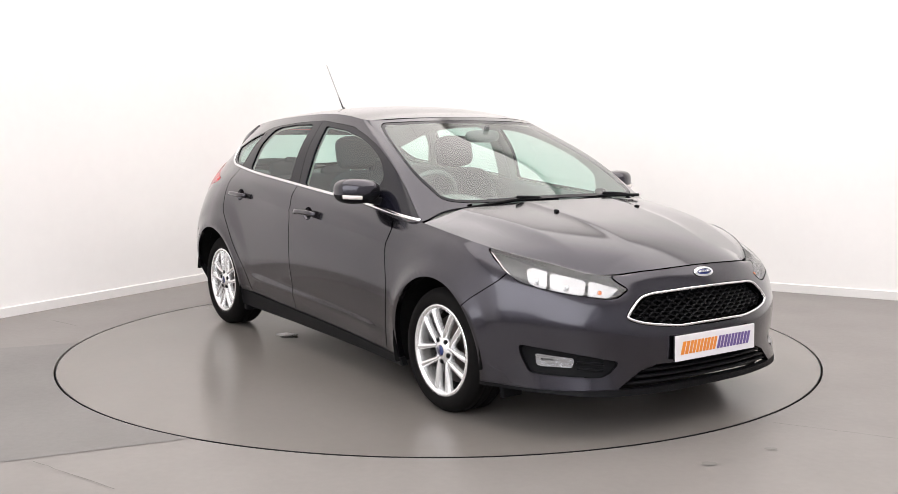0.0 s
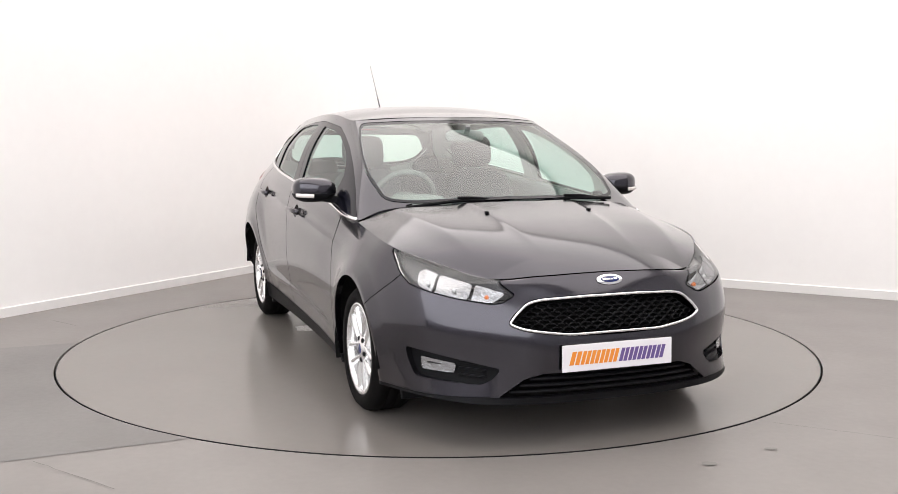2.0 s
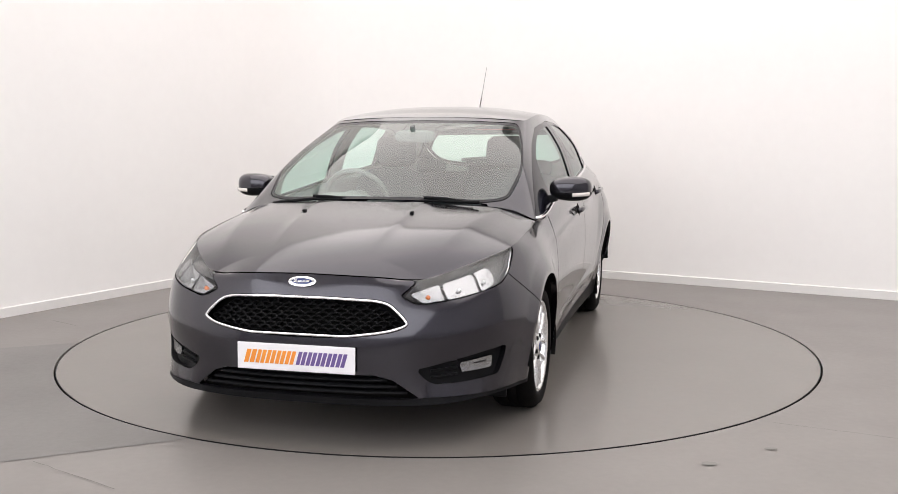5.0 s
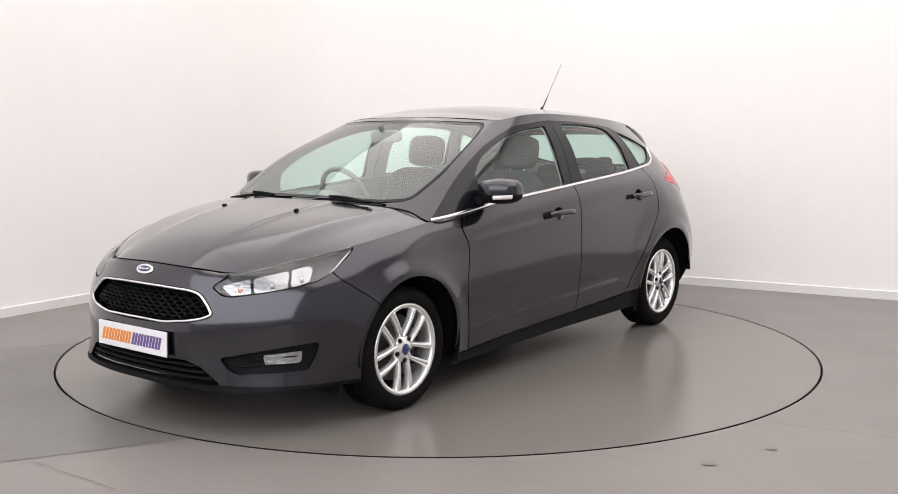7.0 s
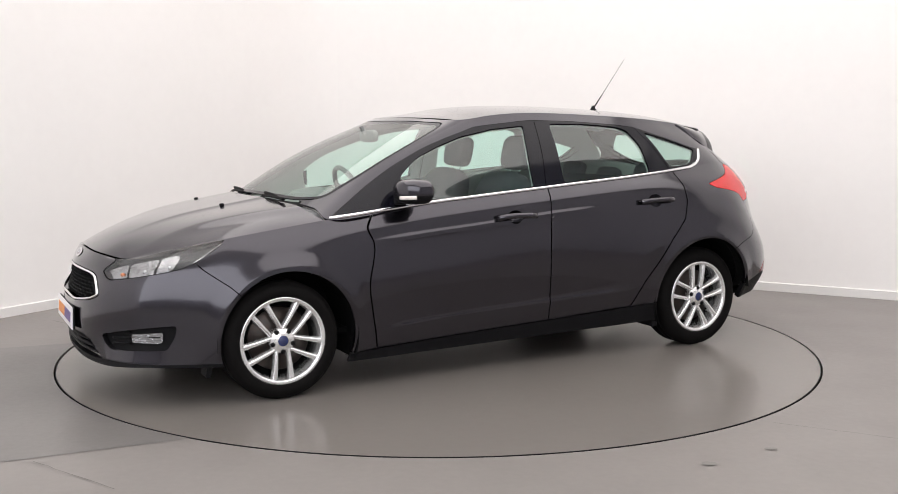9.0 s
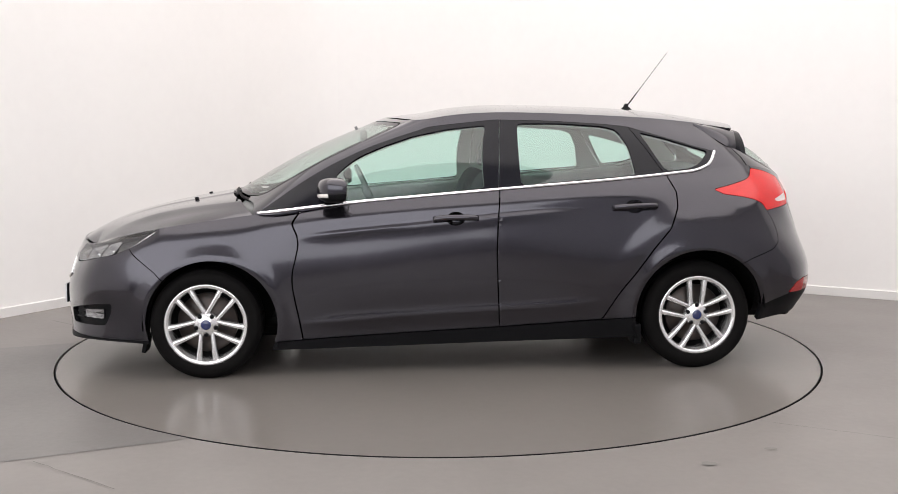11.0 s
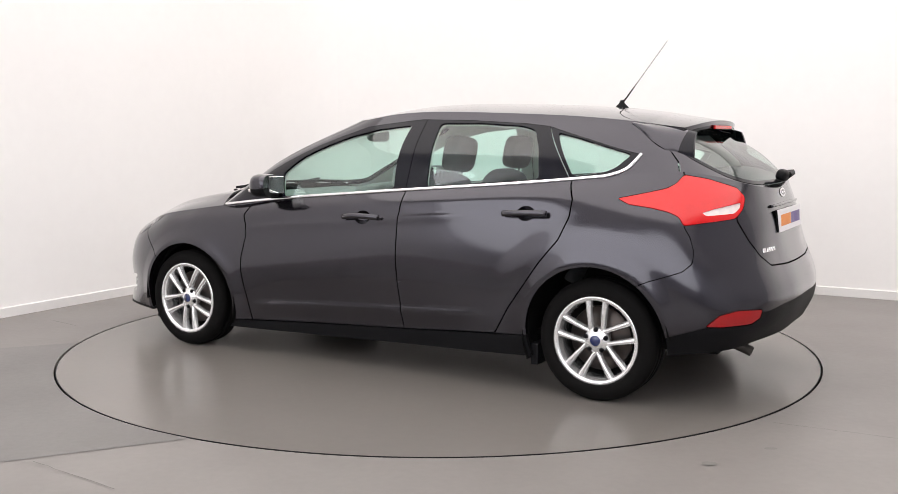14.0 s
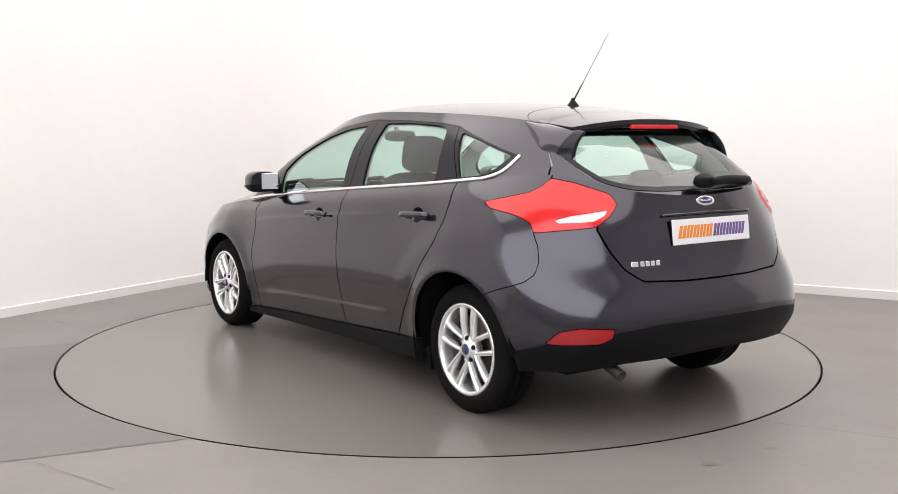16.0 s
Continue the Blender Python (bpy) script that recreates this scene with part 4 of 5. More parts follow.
# --- lights ---
M_HOUSING = M_LIGHT_BEZEL
for s, side in SIDES:
    lamp = skin_object("headlight", headlight_skin.moved(-0.052), M_HOUSING, car, "headlight with chrome reflectors behind clear glass", sides=(s,), flange=0.0)
    # wall of the housing
    e = headlight_skin.border()
    wall_v = np.vstack([headlight_skin.moved(-0.003).V[e.ravel()], headlight_skin.moved(-0.052).V[e.ravel()]])
    k = np.arange(len(e)) * 2
    mesh_object("bezel", wall_v * [1, s, 1], np.stack([k, k + 1, k + 1 + 2 * len(e), k + 2 * len(e)], 1), M_HOUSING, lamp, "dark grey bezel", smooth=False)
    skin_object("lens", headlight_skin, M_LENS, lamp, "clear lens", sides=(s,), flange=0.0)
    for nm, cell, col in (("indicator_reflector", CELL_A, M_REFLECTOR), ("main_reflector", CELL_B, M_REFLECTOR), ("main_reflector", CELL_C, M_REFLECTOR)):
        c = soft(cell, 0.012)
        bowl = headlight_skin.split(outline_distance(headlight_skin.Q, c))[0]
        d = outline_distance(bowl.Q, c)
        skin_object(nm, bowl.moved(-0.012 - np.minimum(-d, 0.03) * 1.1), col, lamp, "chrome reflector bowl", sides=(s,), flange=0.006)
        cs, cz = np.mean(cell, axis=0)
        p, n = on_body(cs, cz, -0.034)
        bm = bmesh.new()
        bmesh.ops.create_uvsphere(bm, u_segments=16, v_segments=10, radius=0.010)
        part("bulb", bm, M_ORANGE if nm[0] == "i" else M_BULB, lamp, "orange indicator bulb" if nm[0] == "i" else "", True, at=Matrix.Translation(p * [1, s, 1]))
    # bright lower edge of the headlight
    pn = [on_body(a, z, -0.008) for a, z in fine([(1.105, .765), (.995, .722), (.94, .677)], 0.015, False)]
    V, F = sweep([p for p, n in pn], [n for p, n in pn], 0.006, 0.004)
    mesh_object("light_strip", V * [1, s, 1], [f[::s] for f in F], M_CHROME, lamp, "thin chrome edge")

    # fog lamp in its dark recess
    recess = skin_object("fog_lamp_recess", fog_skin.moved(-0.028), M_BLACK, car, "matt black fog lamp recess", sides=(s,), flange=0.0)
    e = fog_skin.border()
    wall_v = np.vstack([fog_skin.moved(-0.001).V[e.ravel()], fog_skin.moved(-0.028).V[e.ravel()]])
    k = np.arange(len(e)) * 2
    mesh_object("rim", wall_v * [1, s, 1], np.stack([k, k + 1, k + 1 + 2 * len(e), k + 2 * len(e)], 1), M_BLACK, recess, smooth=False)
    for zz in (.287, .312, .337):
        pn = [on_body(a, zz + (a - .56) * 0.06, -0.022) for a in np.linspace(.565, .69, 8)]
        V, F = sweep([p for p, n in pn], [n for p, n in pn], 0.010, 0.010)
        mesh_object("slat", V * [1, s, 1], [f[::s] for f in F], M_BLACK, recess)
    fl = fog_skin.split(outline_distance(fog_skin.Q, FOGLAMP))[0]
    d = outline_distance(fl.Q, FOGLAMP)
    fog = skin_object("fog_lamp", fl.moved(-0.014 - np.minimum(-d, 0.02) * 0.8), M_REFLECTOR, recess, "chrome fog lamp reflector", sides=(s,), flange=0.012)
    skin_object("fog_lamp_lens", fl.moved(-0.010), M_LENS, recess, "clear lens", sides=(s,), flange=0.008)
    # tail light
    rv = soft(REVERSE, 0.01)
    d = outline_distance(tail_skin.Q, soft(TAIL, 0.015))
    puff = tail_skin.moved(np.minimum(-d, 0.02) * 0.35)
    white, red = puff.split(outline_distance(puff.Q, rv))
    tl = skin_object("tail_light", red, M_RED, car, "bright red tail light with a clear reversing lamp", sides=(s,), flange=0.02)
    skin_object("reversing_lamp", white.moved(-0.006), M_REVERSE, tl, "clear white reversing lamp", sides=(s,), flange=0.0)
    skin_object("rear_reflector", reflector_skin.moved(0.001), M_REDDARK, rear_bumper, "dark red bumper reflector", sides=(s,))

# --- grille: chrome surround and a honeycomb behind it ---
outline = soft(GRILLE, 0.03)
grille = skin_object("grille", grille_skin.moved(-0.05), M_DARK, car, "black honeycomb grille in a chrome surround", sides=BOTH, flange=0.0)
ring = fine([p for p in shrink(outline, 0.008) if p[0] > 0.0], 0.015, False)
loop = [(a, z) for a, z in ring if a >= 0]
pn = [on_body(a, z, 0.001) for a, z in loop]
P = [p for p, n in pn]
Nn = [n for p, n in pn]
P2 = P + [p * [1, -1, 1] for p in P[::-1]]
N2 = Nn + [n * [1, -1, 1] for n in Nn[::-1]]
V, F = sweep(P2, N2, 0.012, 0.008, closed=True)
mesh_object("surround", V, F, M_CHROME, grille, "chrome surround")
bm = bmesh.new()
HEX_W, HEX_H = 0.052, 0.026
inner = shrink(outline, 0.014)
for row in range(12):
    for colm in range(-11, 12):
        a = (colm + (row % 2) * 0.5) * HEX_W
        z = 0.452 + row * HEX_H * 0.62
        if outline_distance(np.array([[abs(a), z]]), inner)[0] > -0.006:
            continue
        outer, innr, back = [], [], []
        for k in range(6):
            an = math.radians(60 * k)
            da, dz = math.cos(an), math.sin(an)
            pts = []
            for f, o in ((0.66, -0.022), (0.50, -0.018), (0.46, -0.046)):
                aa, zz = a + da * HEX_W * f * 0.98, z + dz * HEX_H * f * 0.80
                p, n = on_body(aa if abs(aa) > 1e-6 else 1e-6, zz, o)
                pts.append(bm.verts.new(p))
            outer.append(pts[0]); innr.append(pts[1]); back.append(pts[2])
        for k in range(6):
            j = (k + 1) % 6
            bm.faces.new((outer[k], outer[j], innr[j], innr[k]))
            bm.faces.new((innr[k], innr[j], back[j], back[k]))
part("honeycomb", bm, M_GRILLE, grille, "black honeycomb mesh")
lowg = skin_object("lower_grille", lowgrille_skin.moved(-0.06), M_DARK, car, "black slatted lower grille", sides=BOTH, flange=0.0)
for zz, lim in ((.226, .46), (.252, .42), (.280, .38)):
    pn = [on_body(a if abs(a) > 1e-6 else 1e-6, zz, -0.03) for a in np.linspace(-lim, lim, 41)]
    V, F = sweep([p for p, n in pn], [n for p, n in pn], 0.012, 0.025)
    mesh_object("slat", V, F, M_BLACK, lowg)


# --- number plates and badges ---
def plate(parent, place, front):
    """A white plate with a row of slanted orange and purple bars in place of the dealer's lettering."""
    bm = bmesh.new()
    box(bm, -0.26, 0.26, -0.0555, 0.0555, -0.008, 0.0, 0.003)
    pl = part("number_plate", bm, M_PLATE, parent, "white dealer plate with orange and purple bars", at=place)
    bm = bmesh.new()
    box(bm, -0.258, 0.258, -0.054, 0.054, -0.018, -0.0085, 0.003)
    part("plate_holder", bm, M_BLACK, pl, "black plate holder")
    x = -0.222
    for k in range(10):
        w = 0.048 if k == 0 else 0.040
        for bar in range(2):
            bm = bmesh.new()
            hgt = 0.0275
            sl = 0.008
            x0 = x + bar * (w * 0.53)
            v = [bm.verts.new(q) for q in ((x0 - sl, -hgt, 0.0015), (x0 + w * 0.40 - sl, -hgt, 0.0015), (x0 + w * 0.40 + sl, hgt, 0.0015), (x0 + sl, hgt, 0.0015))]
            f = bm.faces.new(v)
            g = bmesh.ops.extrude_face_region(bm, geom=[f])
            bmesh.ops.translate(bm, verts=[u for u in g["geom"] if isinstance(u, bmesh.types.BMVert)], vec=(0, 0, -0.0025))
            bmesh.ops.recalc_face_normals(bm, faces=bm.faces)
            part("bar", bm, M_PLATE_ORANGE if k < 5 else M_PLATE_PURPLE, pl)
        x += w + 0.0035 + (0.006 if k == 4 else 0)
    return pl


def facing(x, y, z, nx, nz, s=1):
    """Local x across the car to the viewer's right, local y up, local z out, for a face that looks along (nx, 0, nz)."""
    n = Vector((nx, 0, nz)).normalized()
    right = Vector((0, 1, 0)) if nx > 0 else Vector((0, -1, 0))
    upv = n.cross(right)
    return Matrix(((right.x, upv.x, n.x, x), (right.y, upv.y, n.y, y), (right.z, upv.z, n.z, z), (0, 0, 0, 1)))


plate(bumper, facing(2.206, 0.0, 0.368, 1, 0.03), True)
plate(tailgate, facing(-2.012, 0.0, 0.852, -1, 0.12), False)


def badge(parent, place):
    bm = bmesh.new()
    bmesh.ops.create_uvsphere(bm, u_segments=40, v_segments=16, radius=1)
    bmesh.ops.scale(bm, verts=bm.verts, vec=(0.062, 0.0245, 0.0045))
    b = part("badge", bm, M_CHROME, parent, "chrome oval badge with a blue field", True, at=place)
    bm = bmesh.new()
    bmesh.ops.create_uvsphere(bm, u_segments=40, v_segments=16, radius=1)
    bmesh.ops.scale(bm, verts=bm.verts, vec=(0.055, 0.0195, 0.0054))
    part("field", bm, M_BLUE, b, "dark blue oval field", True)
    for x0, x1, y0, y1 in ((-0.036, -0.022, -0.009, 0.009), (-0.018, 0.0, -0.007, 0.004), (0.004, 0.014, -0.007, 0.003), (0.018, 0.034, -0.007, 0.009)):
        bm = bmesh.new()
        box(bm, x0, x1, y0 * 0.5, y1 * 0.6, 0.0035, 0.0060, 0.0008)
        part("bar", bm, M_CHROME, b)
    return b


badge(bumper, facing(2.123, 0, 0.672, 1, 0.62))
badge(tailgate, facing(-1.968, 0, 0.980, -1, 0.25))
for k in range(5):
    bm = bmesh.new()
    w = 0.022 if k else 0.034
    box(bm, -w / 2, w / 2, -0.011, 0.011, 0, 0.004, 0.0015)
    p, n = on_body(5.02 + (0 if k == 0 else 0.012 + 0.034 * k), 0.728, 0.0)
    m = Matrix.Translation(p) @ Vector(n).to_track_quat("Z", "Y").to_matrix().to_4x4()
    part("model_badge_bar", bm, M_CHROME, tailgate, "chrome bar of the model badge", at=m)
# grip ledge over the plate and the number plate niche
pn = [on_body(LOW_S[-1] - abs(a), 0.927 - 0.01 * abs(a), 0.004) for a in np.linspace(0.33, 0.0, 18)]
P = [p for p, n in pn]
P2 = P + [p * [1, -1, 1] for p in P[-2::-1]]
N2 = [n for p, n in pn] + [n * [1, -1, 1] for p, n in pn[-2::-1]]
V, F = sweep(P2, N2, 0.014, 0.010)
mesh_object("grip_ledge", V, F, M_PAINT, tailgate, "ledge over the number plate")
# ---- under and inside the car ----
# black shell added behind the panels: its colour gives the seams their shade
skin_object("inner_shell", liner_skin.moved(-0.085), M_DARK, car, "black shell added behind the panels to darken their gaps", sides=BOTH, flange=0.0)
k0 = int(np.searchsorted(LOW_S, 1.86))
top_row = LOW_GRID[-1, k0:] - [0, 0, 0.008]
d_ = np.gradient(top_row[:, :2], axis=0)
n_ = np.stack([d_[:, 1], -d_[:, 0]], 1) / np.maximum(np.hypot(*d_.T), 1e-9)[:, None]
if (n_ * (top_row[:, :2] - [0, 0])).sum() > 0:
    n_ = -n_
low_row = top_row + np.column_stack([n_ * 0.11, np.full(len(top_row), -0.02)])
low_row[:, 1] = np.maximum(low_row[:, 1], 0)
drop_row = low_row - [0, 0, 0.35]
for s in BOTH:
    V = np.concatenate([top_row, low_row, drop_row]) * [1, s, 1]
    mesh_object("door_trim", V, grid_faces(3, len(top_row)), M_TRIM, car, "grey inner door trim")
bm = bmesh.new()
for x0, x1, y, z in ((-0.93, 0.93, 0.78, 0.20), (0.93, 1.98, 0.52, 0.20), (-1.50, -0.93, 0.50, 0.22), (-1.95, -1.50, 0.48, 0.33)):
    box(bm, x0, x1, -y, y, z, z + 0.05, 0.01)
part("underbody", bm, M_DARK, car, "black underbody")
bm = bmesh.new()
box(bm, 0.2, 1.1, -0.5, 0.5, 0.145, 0.20, 0.02)
box(bm, -0.9, 0.1, -0.12, 0.12, 0.15, 0.21, 0.02)
part("undertray", bm, M_DARK, car, "black undertray")
for s in BOTH:
    for (cx, cz, r) in ((1.295, .285, .355), (-1.300, .305, .367)):
        bm = bmesh.new()
        arcs = []
        for y in (0.50, 0.885):
            arcs.append([bm.verts.new((cx + r * math.cos(a), s * y, max(0.16, cz + r * math.sin(a)))) for a in np.radians(np.linspace(-22 if cx < 0 else -5, 176 if cx < 0 else 202, 48))])
        for i in range(47):
            bm.faces.new((arcs[0][i], arcs[0][i + 1], arcs[1][i + 1], arcs[1][i]))
        bm.faces.new(arcs[0])
        part("wheel_arch_liner", bm, M_DARK, car, "black wheel arch liner")
    bm = bmesh.new()
    box(bm, -0.012, 0.012, -0.055, 0.055, -0.07, 0.03, 0.006)
    part("mud_flap", bm, M_BLACK, car, "black mud flap", at=pose(1.655, s * 0.72, 0.185, 0, -12, 0))
    bm = bmesh.new()
    box(bm, -0.02, 0.02, -0.07, 0.07, -0.06, 0.05, 0.006)
    part("deflector", bm, M_BLACK, car, "black deflector ahead of the rear wheel", at=pose(-0.975, s * 0.76, 0.19, 0, 0, 0))

# exhaust and tow bar-less tail
V, F = lathe([(0.020, -0.10), (0.024, -0.10), (0.025, 0.06), (0.022, 0.06), (0.021, -0.05)], 24)
ex = mesh_object("exhaust_pipe", V, F, M_EXHAUST, car, "dull dark steel exhaust pipe")
ex.matrix_local = pose(-1.90, 0.50, 0.265, -20, 0, 90)


# ---- wheels ----
def wheel(place, s, turned):
    x, y, z = place
    w = tagged(new("wheel"), "silver alloy wheel with five twin spokes and a black tyre")
    w.parent = car
    R = z + 0.001
    rim = 0.214
    prof = [(rim - 0.006, -0.012), (rim + 0.002, 0.004), (rim + 0.016, 0.012), (rim + 0.05, 0.013), (R - 0.018, 0.002), (R - 0.006, -0.010), (R, -0.026),
            (R + 0.0, -0.060), (R - 0.005, -0.062), (R - 0.005, -0.068), (R, -0.070), (R, -0.105), (R - 0.005, -0.107), (R - 0.005, -0.113), (R, -0.115),
            (R, -0.16), (R - 0.016, -0.185), (R - 0.05, -0.196), (rim, -0.18)]
    V, F = lathe(prof, 96)
    mesh_object("tyre", V * [1, s, 1], [f[::s] for f in F], M_RUBBER, w, "black rubber tyre")
    prof = [(rim - 0.020, -0.006), (rim - 0.016, 0.004), (rim - 0.004, 0.007), (rim + 0.003, 0.004), (rim + 0.002, -0.004), (rim - 0.006, -0.015), (rim - 0.012, -0.17), (rim - 0.020, -0.17), (rim - 0.026, -0.03)]
    V, F = lathe(prof, 96, close=True)
    mesh_object("rim", V * [1, s, 1], [f[::s] for f in F], M_ALLOY, w, "silver alloy rim")
    V, F = lathe([(0.0001, -0.075), (0.155, -0.075), (0.158, -0.08), (0.158, -0.095), (0.0001, -0.098)], 48)
    mesh_object("brake_disc", V * [1, s, 1], F, M_DISC, w, "rusty brown brake disc")
    V, F = lathe([(0.0001, -0.12), (rim - 0.01, -0.12)], 40)
    mesh_object("back_plate", V * [1, s, 1], F, M_DARK, w, "black back plate")
    V, F = lathe([(0.0001, 0.003), (0.029, 0.003), (0.034, 0.0), (0.057, -0.006), (0.063, -0.014), (0.065, -0.05), (0.0001, -0.05)], 48)
    mesh_object("hub", V * [1, s, 1], F, M_ALLOY, w)
    V, F = lathe([(0.0001, 0.008), (0.022, 0.007), (0.0265, 0.003), (0.0265, -0.002)], 32)
    cap = mesh_object("hub_cap", V * [1, s, 1], F, M_BLUE, w, "dark blue hub cap")
    for k in range(5):
        base = math.radians(turned + 72 * k)
        # nut in a dark bore
        V, F = lathe([(0.0001, 0.001), (0.010, 0.0), (0.010, -0.004), (0.0125, -0.0035), (0.0125, -0.010)], 12)
        p = Vector((0.052 * math.cos(base), 0.0, 0.052 * math.sin(base)))
        nut = mesh_object("wheel_nut", V * [1, s, 1], F, M_BLACK, w, "dark wheel nut")
        nut.location = p
        for side_ in (1, -1):
            a0, a1 = base + side_ * math.radians(31), base + side_ * math.radians(12.5)
            p0 = np.array([0.058 * math.cos(a0), 0, 0.058 * math.sin(a0)])
            p1 = np.array([(rim - 0.012) * math.cos(a1), 0, (rim - 0.012) * math.sin(a1)])
            d = (p1 - p0) / np.linalg.norm(p1 - p0)
            n = np.array([-d[2], 0, d[0]])
            Vs = []
            for f in np.linspace(0, 1, 9):
                c = p0 + (p1 - p0) * f
                hw = 0.0095 + 0.0045 * f ** 1.5
                yy = -0.008 + 0.008 * math.sin(f * math.pi) * 0.6 + 0.006 * f
                for a, b in ((-1.15, -0.030), (-1.0, -0.006), (-0.55, 0.0), (0.0, 0.002), (0.55, 0.0), (1.0, -0.006), (1.15, -0.030)):
                    Vs.append(c + n * (a * hw) + np.array([0, yy + b, 0]))
            F = []
            for i in range(8):
                for j in range(7):
                    F.append((i * 7 + j, i * 7 + (j + 1) % 7, (i + 1) * 7 + (j + 1) % 7, (i + 1) * 7 + j))
            me = mesh_object("spoke", np.array(Vs) * [1, s, 1], [f[::s] for f in F], M_ALLOY, w)
            me.data.set_sharp_from_angle(angle=0.9)
    w.location = (x, s * y, z)
    return w


for s in BOTH:
    for k in ("front", "rear"):
        wheel(HUB[k], s, -90 if k == "front" else 90)


# ---- door mirrors ----
def super_ball(rx, ry, rz, e=0.6, nu=40, nv=24):
    V = []
    def sp(v):
        return math.copysign(abs(v) ** e, v)
    for i in range(nv + 1):
        b = math.pi * (i / nv - 0.5)
        for j in range(nu):
            a = 2 * math.pi * j / nu
            V.append((rx * sp(math.cos(b)) * sp(math.cos(a)), ry * sp(math.cos(b)) * sp(math.sin(a)), rz * sp(math.sin(b))))
    F = [(i * nu + j, i * nu + (j + 1) % nu, (i + 1) * nu + (j + 1) % nu, (i + 1) * nu + j) for i in range(nv) for j in range(nu)]
    return np.array(V), F


def ball_part(name, r, e, mat, parent, at, label=""):
    V, F = super_ball(*r, e)
    o = mesh_object(name, V, F, mat, parent, label)
    o.matrix_local = at
    return o


for s, side in SIDES:
    door = DOORS[s][0]
    V, F = super_ball(0.080, 0.111, 0.068, 0.72, 56, 36)
    V = V.copy()
    V[:, 0] = np.where(V[:, 0] < -0.045, -0.045 - (V[:, 0] + 0.045) * 0.02, V[:, 0])     # flat towards the rear
    V[:, 2] *= np.interp(V[:, 1] * s, [-0.108, 0.108], [0.88, 1.0])
    V[:, 0] -= np.clip(V[:, 1] * s, 0, 1) * 0.28
    T = np.array([t for f in F for t in ((f[0], f[1], f[2]), (f[0], f[2], f[3]))])
    N = vertex_normals(V, T)
    body = Skin(V, N if (N * V).sum() > 0 else -N, V[:, [1, 2]].copy(), T)
    low_, high_ = body.split(V[:, 2] + 0.018 - 0.10 * np.clip(-V[:, 0] - 0.02, 0, 1))
    mir = skin_object("door_mirror", low_, M_BLACK, door, "door mirror with a grey cap and black base", flange=0.0)
    place = pose(0.660, s * 0.912, 0.988, 0, 0, 0)
    mir.matrix_local = place
    skin_object("mirror_cap", high_, M_PAINT, mir, "body-coloured mirror cap", flange=0.006)
    bm = bmesh.new()
    box(bm, -0.004, 0.004, -0.080, 0.085, -0.048, 0.048, 0.003)
    part("mirror_glass", bm, M_MIRROR, mir, "mirror glass", at=pose(-0.052, 0.0, 0.002, 0, 0, s * -14))
    pn = []
    for k in np.linspace(0, 1, 14):
        yy = s * (0.02 + 0.082 * k)
        xx = 0.074 * math.sqrt(max(0.0, 1 - (yy / 0.115) ** 4)) - 0.28 * abs(yy) + 0.004
        pn.append(((xx, yy, -0.030 + 0.004 * k), (0.85, s * 0.5 * k, -0.15)))
    V, F = sweep([q for q, n in pn], [Vector(n).normalized() for q, n in pn], 0.020, 0.006)
    mesh_object("indicator", V, F, M_REVERSE, mir, "clear indicator strip")
    bm = bmesh.new()
    box(bm, -0.035, 0.03, -0.07, 0.03, -0.02, 0.02, 0.008)
    part("mirror_arm", bm, M_BLACK, mir, "black mirror arm", at=pose(0.02, -s * 0.10, -0.052, s * 10, 0, 0))

# ---- aerial, wipers ----
V, F = lathe([(0.026, 0.0), (0.022, 0.010), (0.010, 0.028), (0.006, 0.045), (0.0001, 0.047)], 20)
V = V[:, [0, 2, 1]] * [1.6, 1, 1]
aer = mesh_object("aerial", V, F, M_BLACK, car, "thin black roof aerial")
aer.matrix_local = pose(-1.103, 0, 1.414, 0, 0, 0)
V, F = lathe([(0.0042, 0.0), (0.0036, 0.09), (0.0016, 0.12), (0.0013, 0.40), (0.0001, 0.402)], 10)
mast = mesh_object("mast", V, F, M_BLACK, aer)
mast.matrix_local = pose(-0.006, 0, 0.032, 0, 0, 0) @ Vector((-0.250, 0, 0.335)).to_track_quat("Y", "Z").to_matrix().to_4x4()


def bar(name, pts, w, mat, parent, label="", up=(0.3, 0, 1)):
    P = spline(pts, 24, mirror=False)
    V, F = sweep(P, np.tile(Vector(up).normalized(), (len(P), 1)), w, w)
    return mesh_object(name, V, F, mat, parent, label)


for y0, y1 in ((-0.57, -0.04), (0.02, 0.54)):
    wip = bar("wiper", [(1.165, y0, .918), (1.195, y0 * 0.7 + y1 * 0.3, .938), (1.205, (y0 + y1) / 2, .947), (1.200, y1, .942)], 0.011, M_BLACK, car, "black windscreen wiper")
    bar("wiper_arm", [(1.195, y0 * 0.35 + y1 * 0.65 + 0.15, .938), (1.205, (y0 + y1) / 2 + 0.10, .957), (1.212, (y0 + y1) / 2 - 0.02, .963)], 0.010, M_BLACK, wip)
rw = bar("rear_wiper", [(-1.975, 0.0, 1.058), (-1.963, -0.13, 1.068), (-1.945, -0.24, 1.064), (-1.925, -0.335, 1.056)], 0.036, M_BLACK, tailgate, "black rear wiper", up=(-1, 0, 0.4))
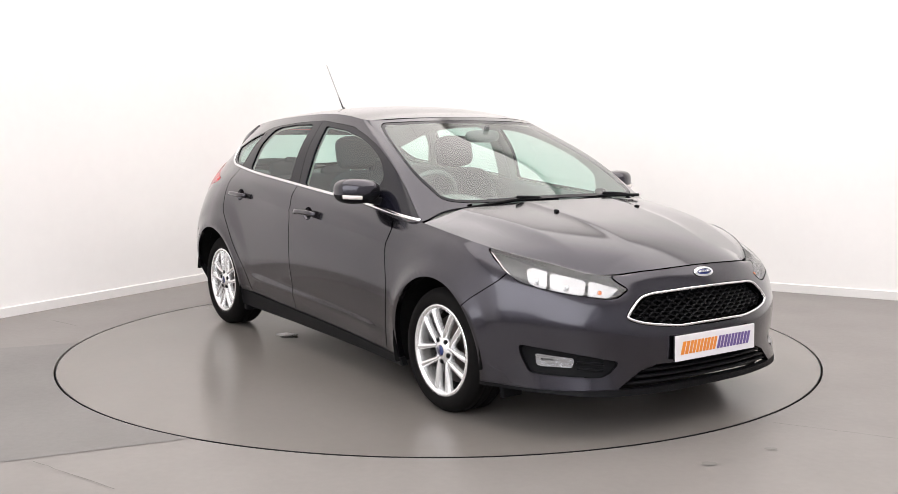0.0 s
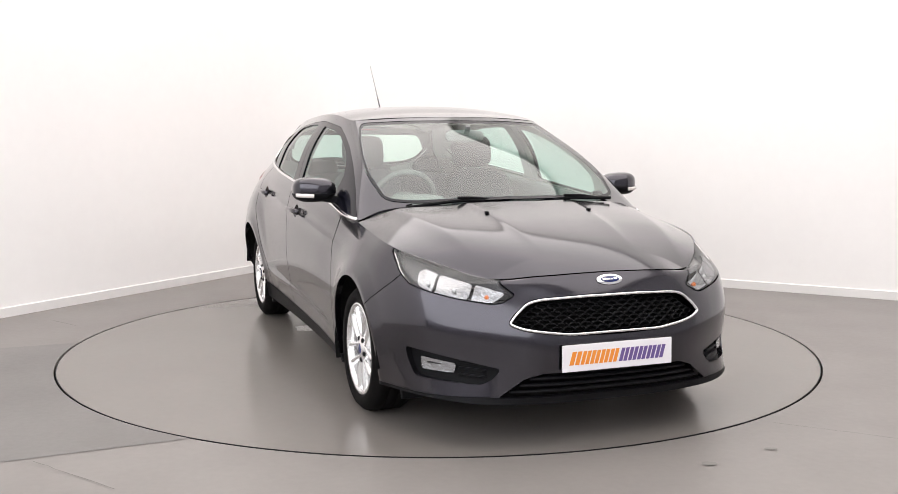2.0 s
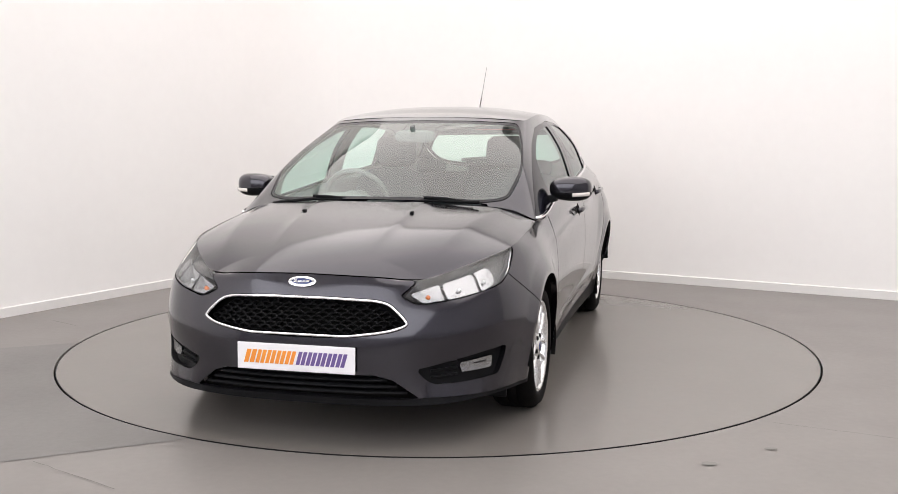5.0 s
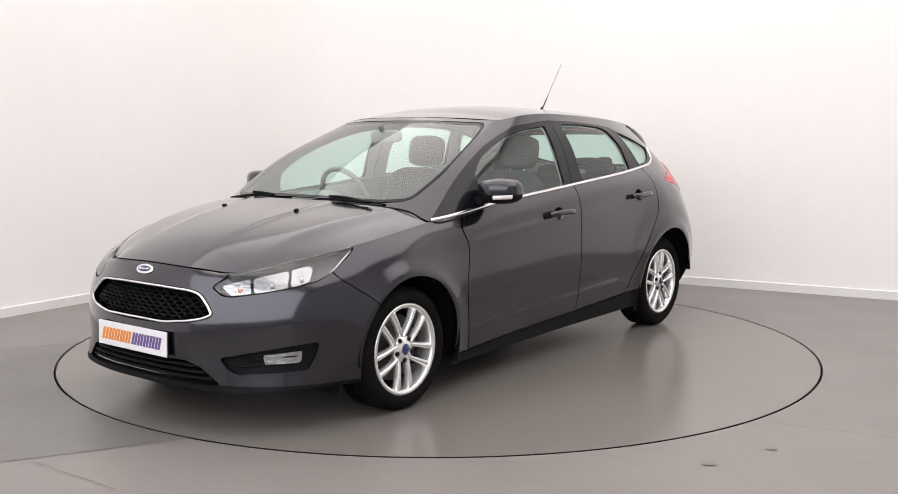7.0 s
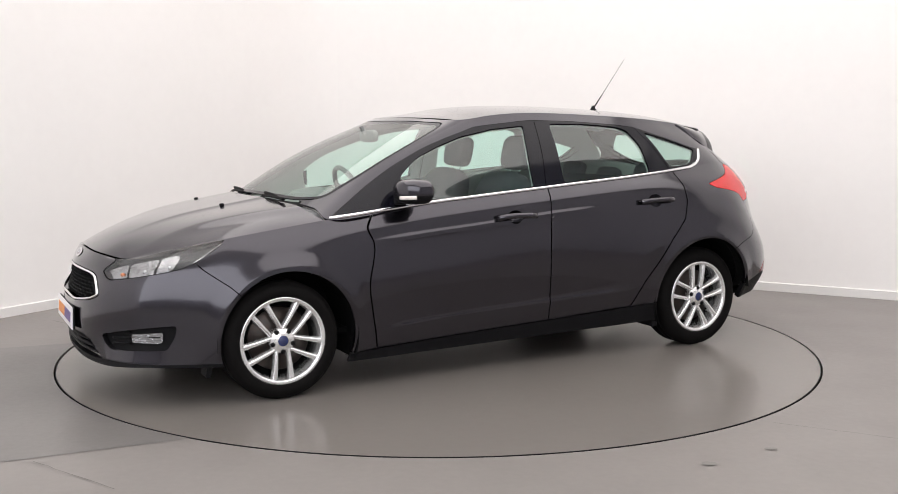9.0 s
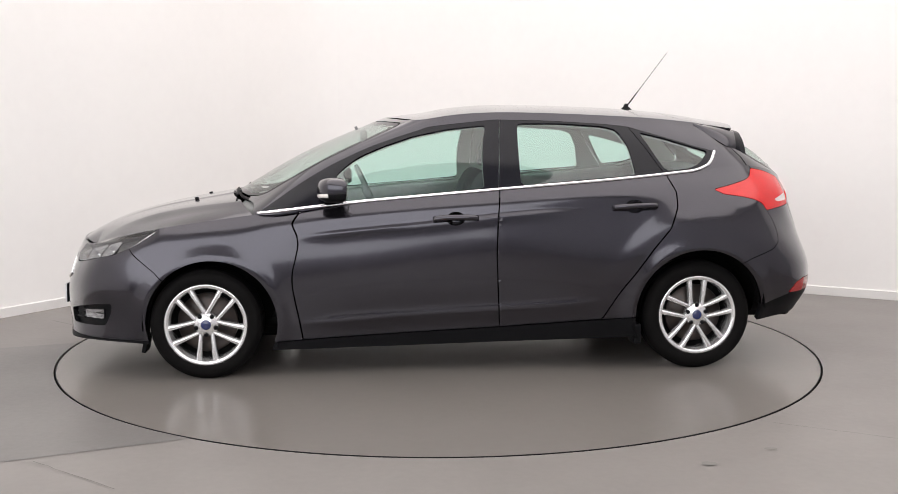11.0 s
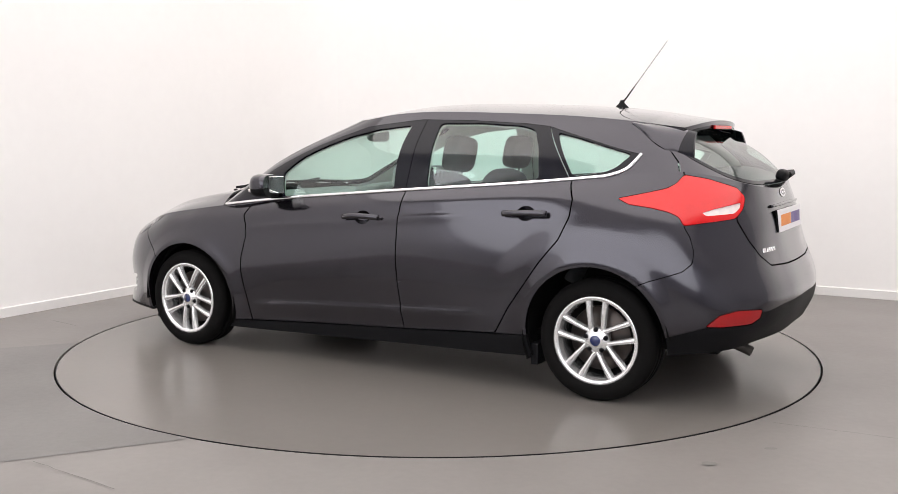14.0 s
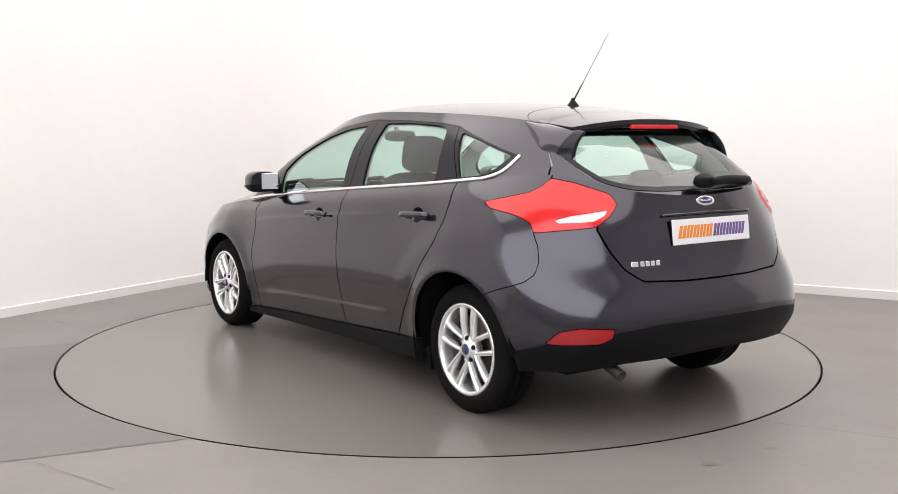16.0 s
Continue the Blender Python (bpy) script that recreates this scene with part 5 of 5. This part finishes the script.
ball_part("wiper_hub", (0.030, 0.060, 0.030), 0.7, M_BLACK, rw, pose(-1.968, 0.01, 1.066, 0, -20, 0))

# ---- cabin ----
skin_object("headliner", roof_skin(lambda t: screen_top(t) - 0.02, lambda t: spoiler_joint(t) - 0.22, 30).moved(-0.03), M_HEADLINER, car, "pale headliner", sides=BOTH, flange=0.0)
bm = bmesh.new()
box(bm, -1.85, 1.0, -0.72, 0.72, 0.26, 0.29)
part("cabin_floor", bm, M_DARK, car, "dark carpet")
V, F = super_ball(0.30, 0.72, 0.16, 0.35)
V[:, 2] += np.clip(V[:, 0], -1, 1) * 0.10
dash = mesh_object("dashboard", V, F, M_TRIM, car, "dark grey dashboard")
dash.matrix_local = pose(0.90, 0, 0.735, 0, 0, 0)
ball_part("instrument_cowl", (0.12, 0.17, 0.05), 0.6, M_TRIM, dash, pose(-0.16, -0.36, 0.16, 0, 8, 0))
ball_part("centre_console", (0.40, 0.10, 0.14), 0.4, M_TRIM, car, pose(0.2, 0, 0.45, 0, 0, 0), "grey centre console")
# steering wheel on the right
bm = bmesh.new()
R_, r_ = 0.185, 0.015
rings = []
for i in range(40):
    a = 2 * math.pi * i / 40
    rings.append([bm.verts.new(((R_ + r_ * math.cos(b)) * math.cos(a), (R_ + r_ * math.cos(b)) * math.sin(a), r_ * math.sin(b))) for b in np.linspace(0, 2 * math.pi, 10, endpoint=False)])
for i in range(40):
    for j in range(10):
        bm.faces.new((rings[i][j], rings[(i + 1) % 40][j], rings[(i + 1) % 40][(j + 1) % 10], rings[i][(j + 1) % 10]))
sw = part("steering_wheel", bm, M_TRIM, car, "dark steering wheel", True, at=pose(0.47, -0.36, 0.90, 0, -65, 0))
ball_part("airbag_pad", (0.06, 0.075, 0.025), 0.6, M_TRIM, sw, pose(0, 0, -0.01))
for a in (0, 90, 180):
    bm = bmesh.new()
    box(bm, 0.05, 0.18, -0.016, 0.016, -0.012, 0.004, 0.005)
    part("spoke", bm, M_TRIM, sw, at=pose(0, 0, 0, 0, 0, a + 90))
for y in (0.37, -0.37):
    seat = ball_part("front_seat", (0.27, 0.24, 0.10), 0.5, M_CLOTH, car, pose(0.20, y, 0.46, 0, -6, 0), "charcoal cloth front seat")
    ball_part("backrest", (0.09, 0.235, 0.31), 0.5, M_CLOTH, seat, pose(-0.30, 0, 0.33, 0, -14, 0))
    ball_part("headrest", (0.055, 0.130, 0.100), 0.5, M_CLOTH, seat, pose(-0.42, 0, 0.750, 0, -6, 0))
    for dy in (-0.05, 0.05):
        bm = bmesh.new()
        bmesh.ops.create_cone(bm, cap_ends=True, segments=10, radius1=0.006, radius2=0.006, depth=0.12)
        part("headrest_post", bm, M_CHROME, seat, "thin steel headrest post", True, at=pose(-0.418, dy, 0.655, 0, -14, 0))
bench = ball_part("rear_seat", (0.25, 0.62, 0.09), 0.4, M_CLOTH, car, pose(-0.72, 0, 0.48, 0, -6, 0), "charcoal cloth rear bench")
ball_part("backrest", (0.08, 0.62, 0.27), 0.4, M_CLOTH, bench, pose(-0.36, 0, 0.30, 0, -18, 0))
for y in (0.40, 0.0, -0.40):
    ball_part("headrest", (0.04, 0.11, 0.055), 0.55, M_CLOTH, bench, pose(-0.46, y, 0.60 if y else 0.57, 0, -14, 0))
bm = bmesh.new()
box(bm, -1.80, -1.20, -0.58, 0.58, 0.955, 0.975, 0.008)
part("parcel_shelf", bm, M_TRIM, car, "dark parcel shelf")
rv = ball_part("rear_view_mirror", (0.022, 0.115, 0.036), 0.6, M_TRIM, car, pose(0.50, 0.0, 1.262, 0, 0, 0), "dark rear-view mirror")
bm = bmesh.new()
box(bm, -0.008, 0.008, -0.012, 0.012, -0.02, 0.03)
part("mirror_stalk", bm, M_TRIM, rv, at=pose(0.035, 0, 0.03, 0, 25, 0))


# ---- the body's final stance on its wheels ----
STANCE = Matrix(((1.008, 0, 0, -0.0138), (0, 0.9935, 0, 0), (0, 0, 1, 0.0095), (0, 0, 0, 1)))


def settle(ob, above):
    place = above @ ob.matrix_basis
    if ob.type == "MESH":
        ob.data.transform(place.inverted() @ STANCE @ place)
    for child in ob.children:
        settle(child, place)


for child in car.children:
    if not child.name.startswith("wheel") or child.name.startswith("wheel_arch"):
        settle(child, Matrix.Identity(4))


# ---- what moves: the car and the plate that it stands on turn together ----
def motions():
    off = Matrix.Translation((-0.0315, -0.0175, 0))
    walk(car, [(t, pose(0, 0, 0, 0, 0, a) @ off) for t, a in CAR_TURN])
    walk(turntable, [(t, pose(0, 0, 0, 0, 0, a)) for t, a in CAR_TURN])


motions()
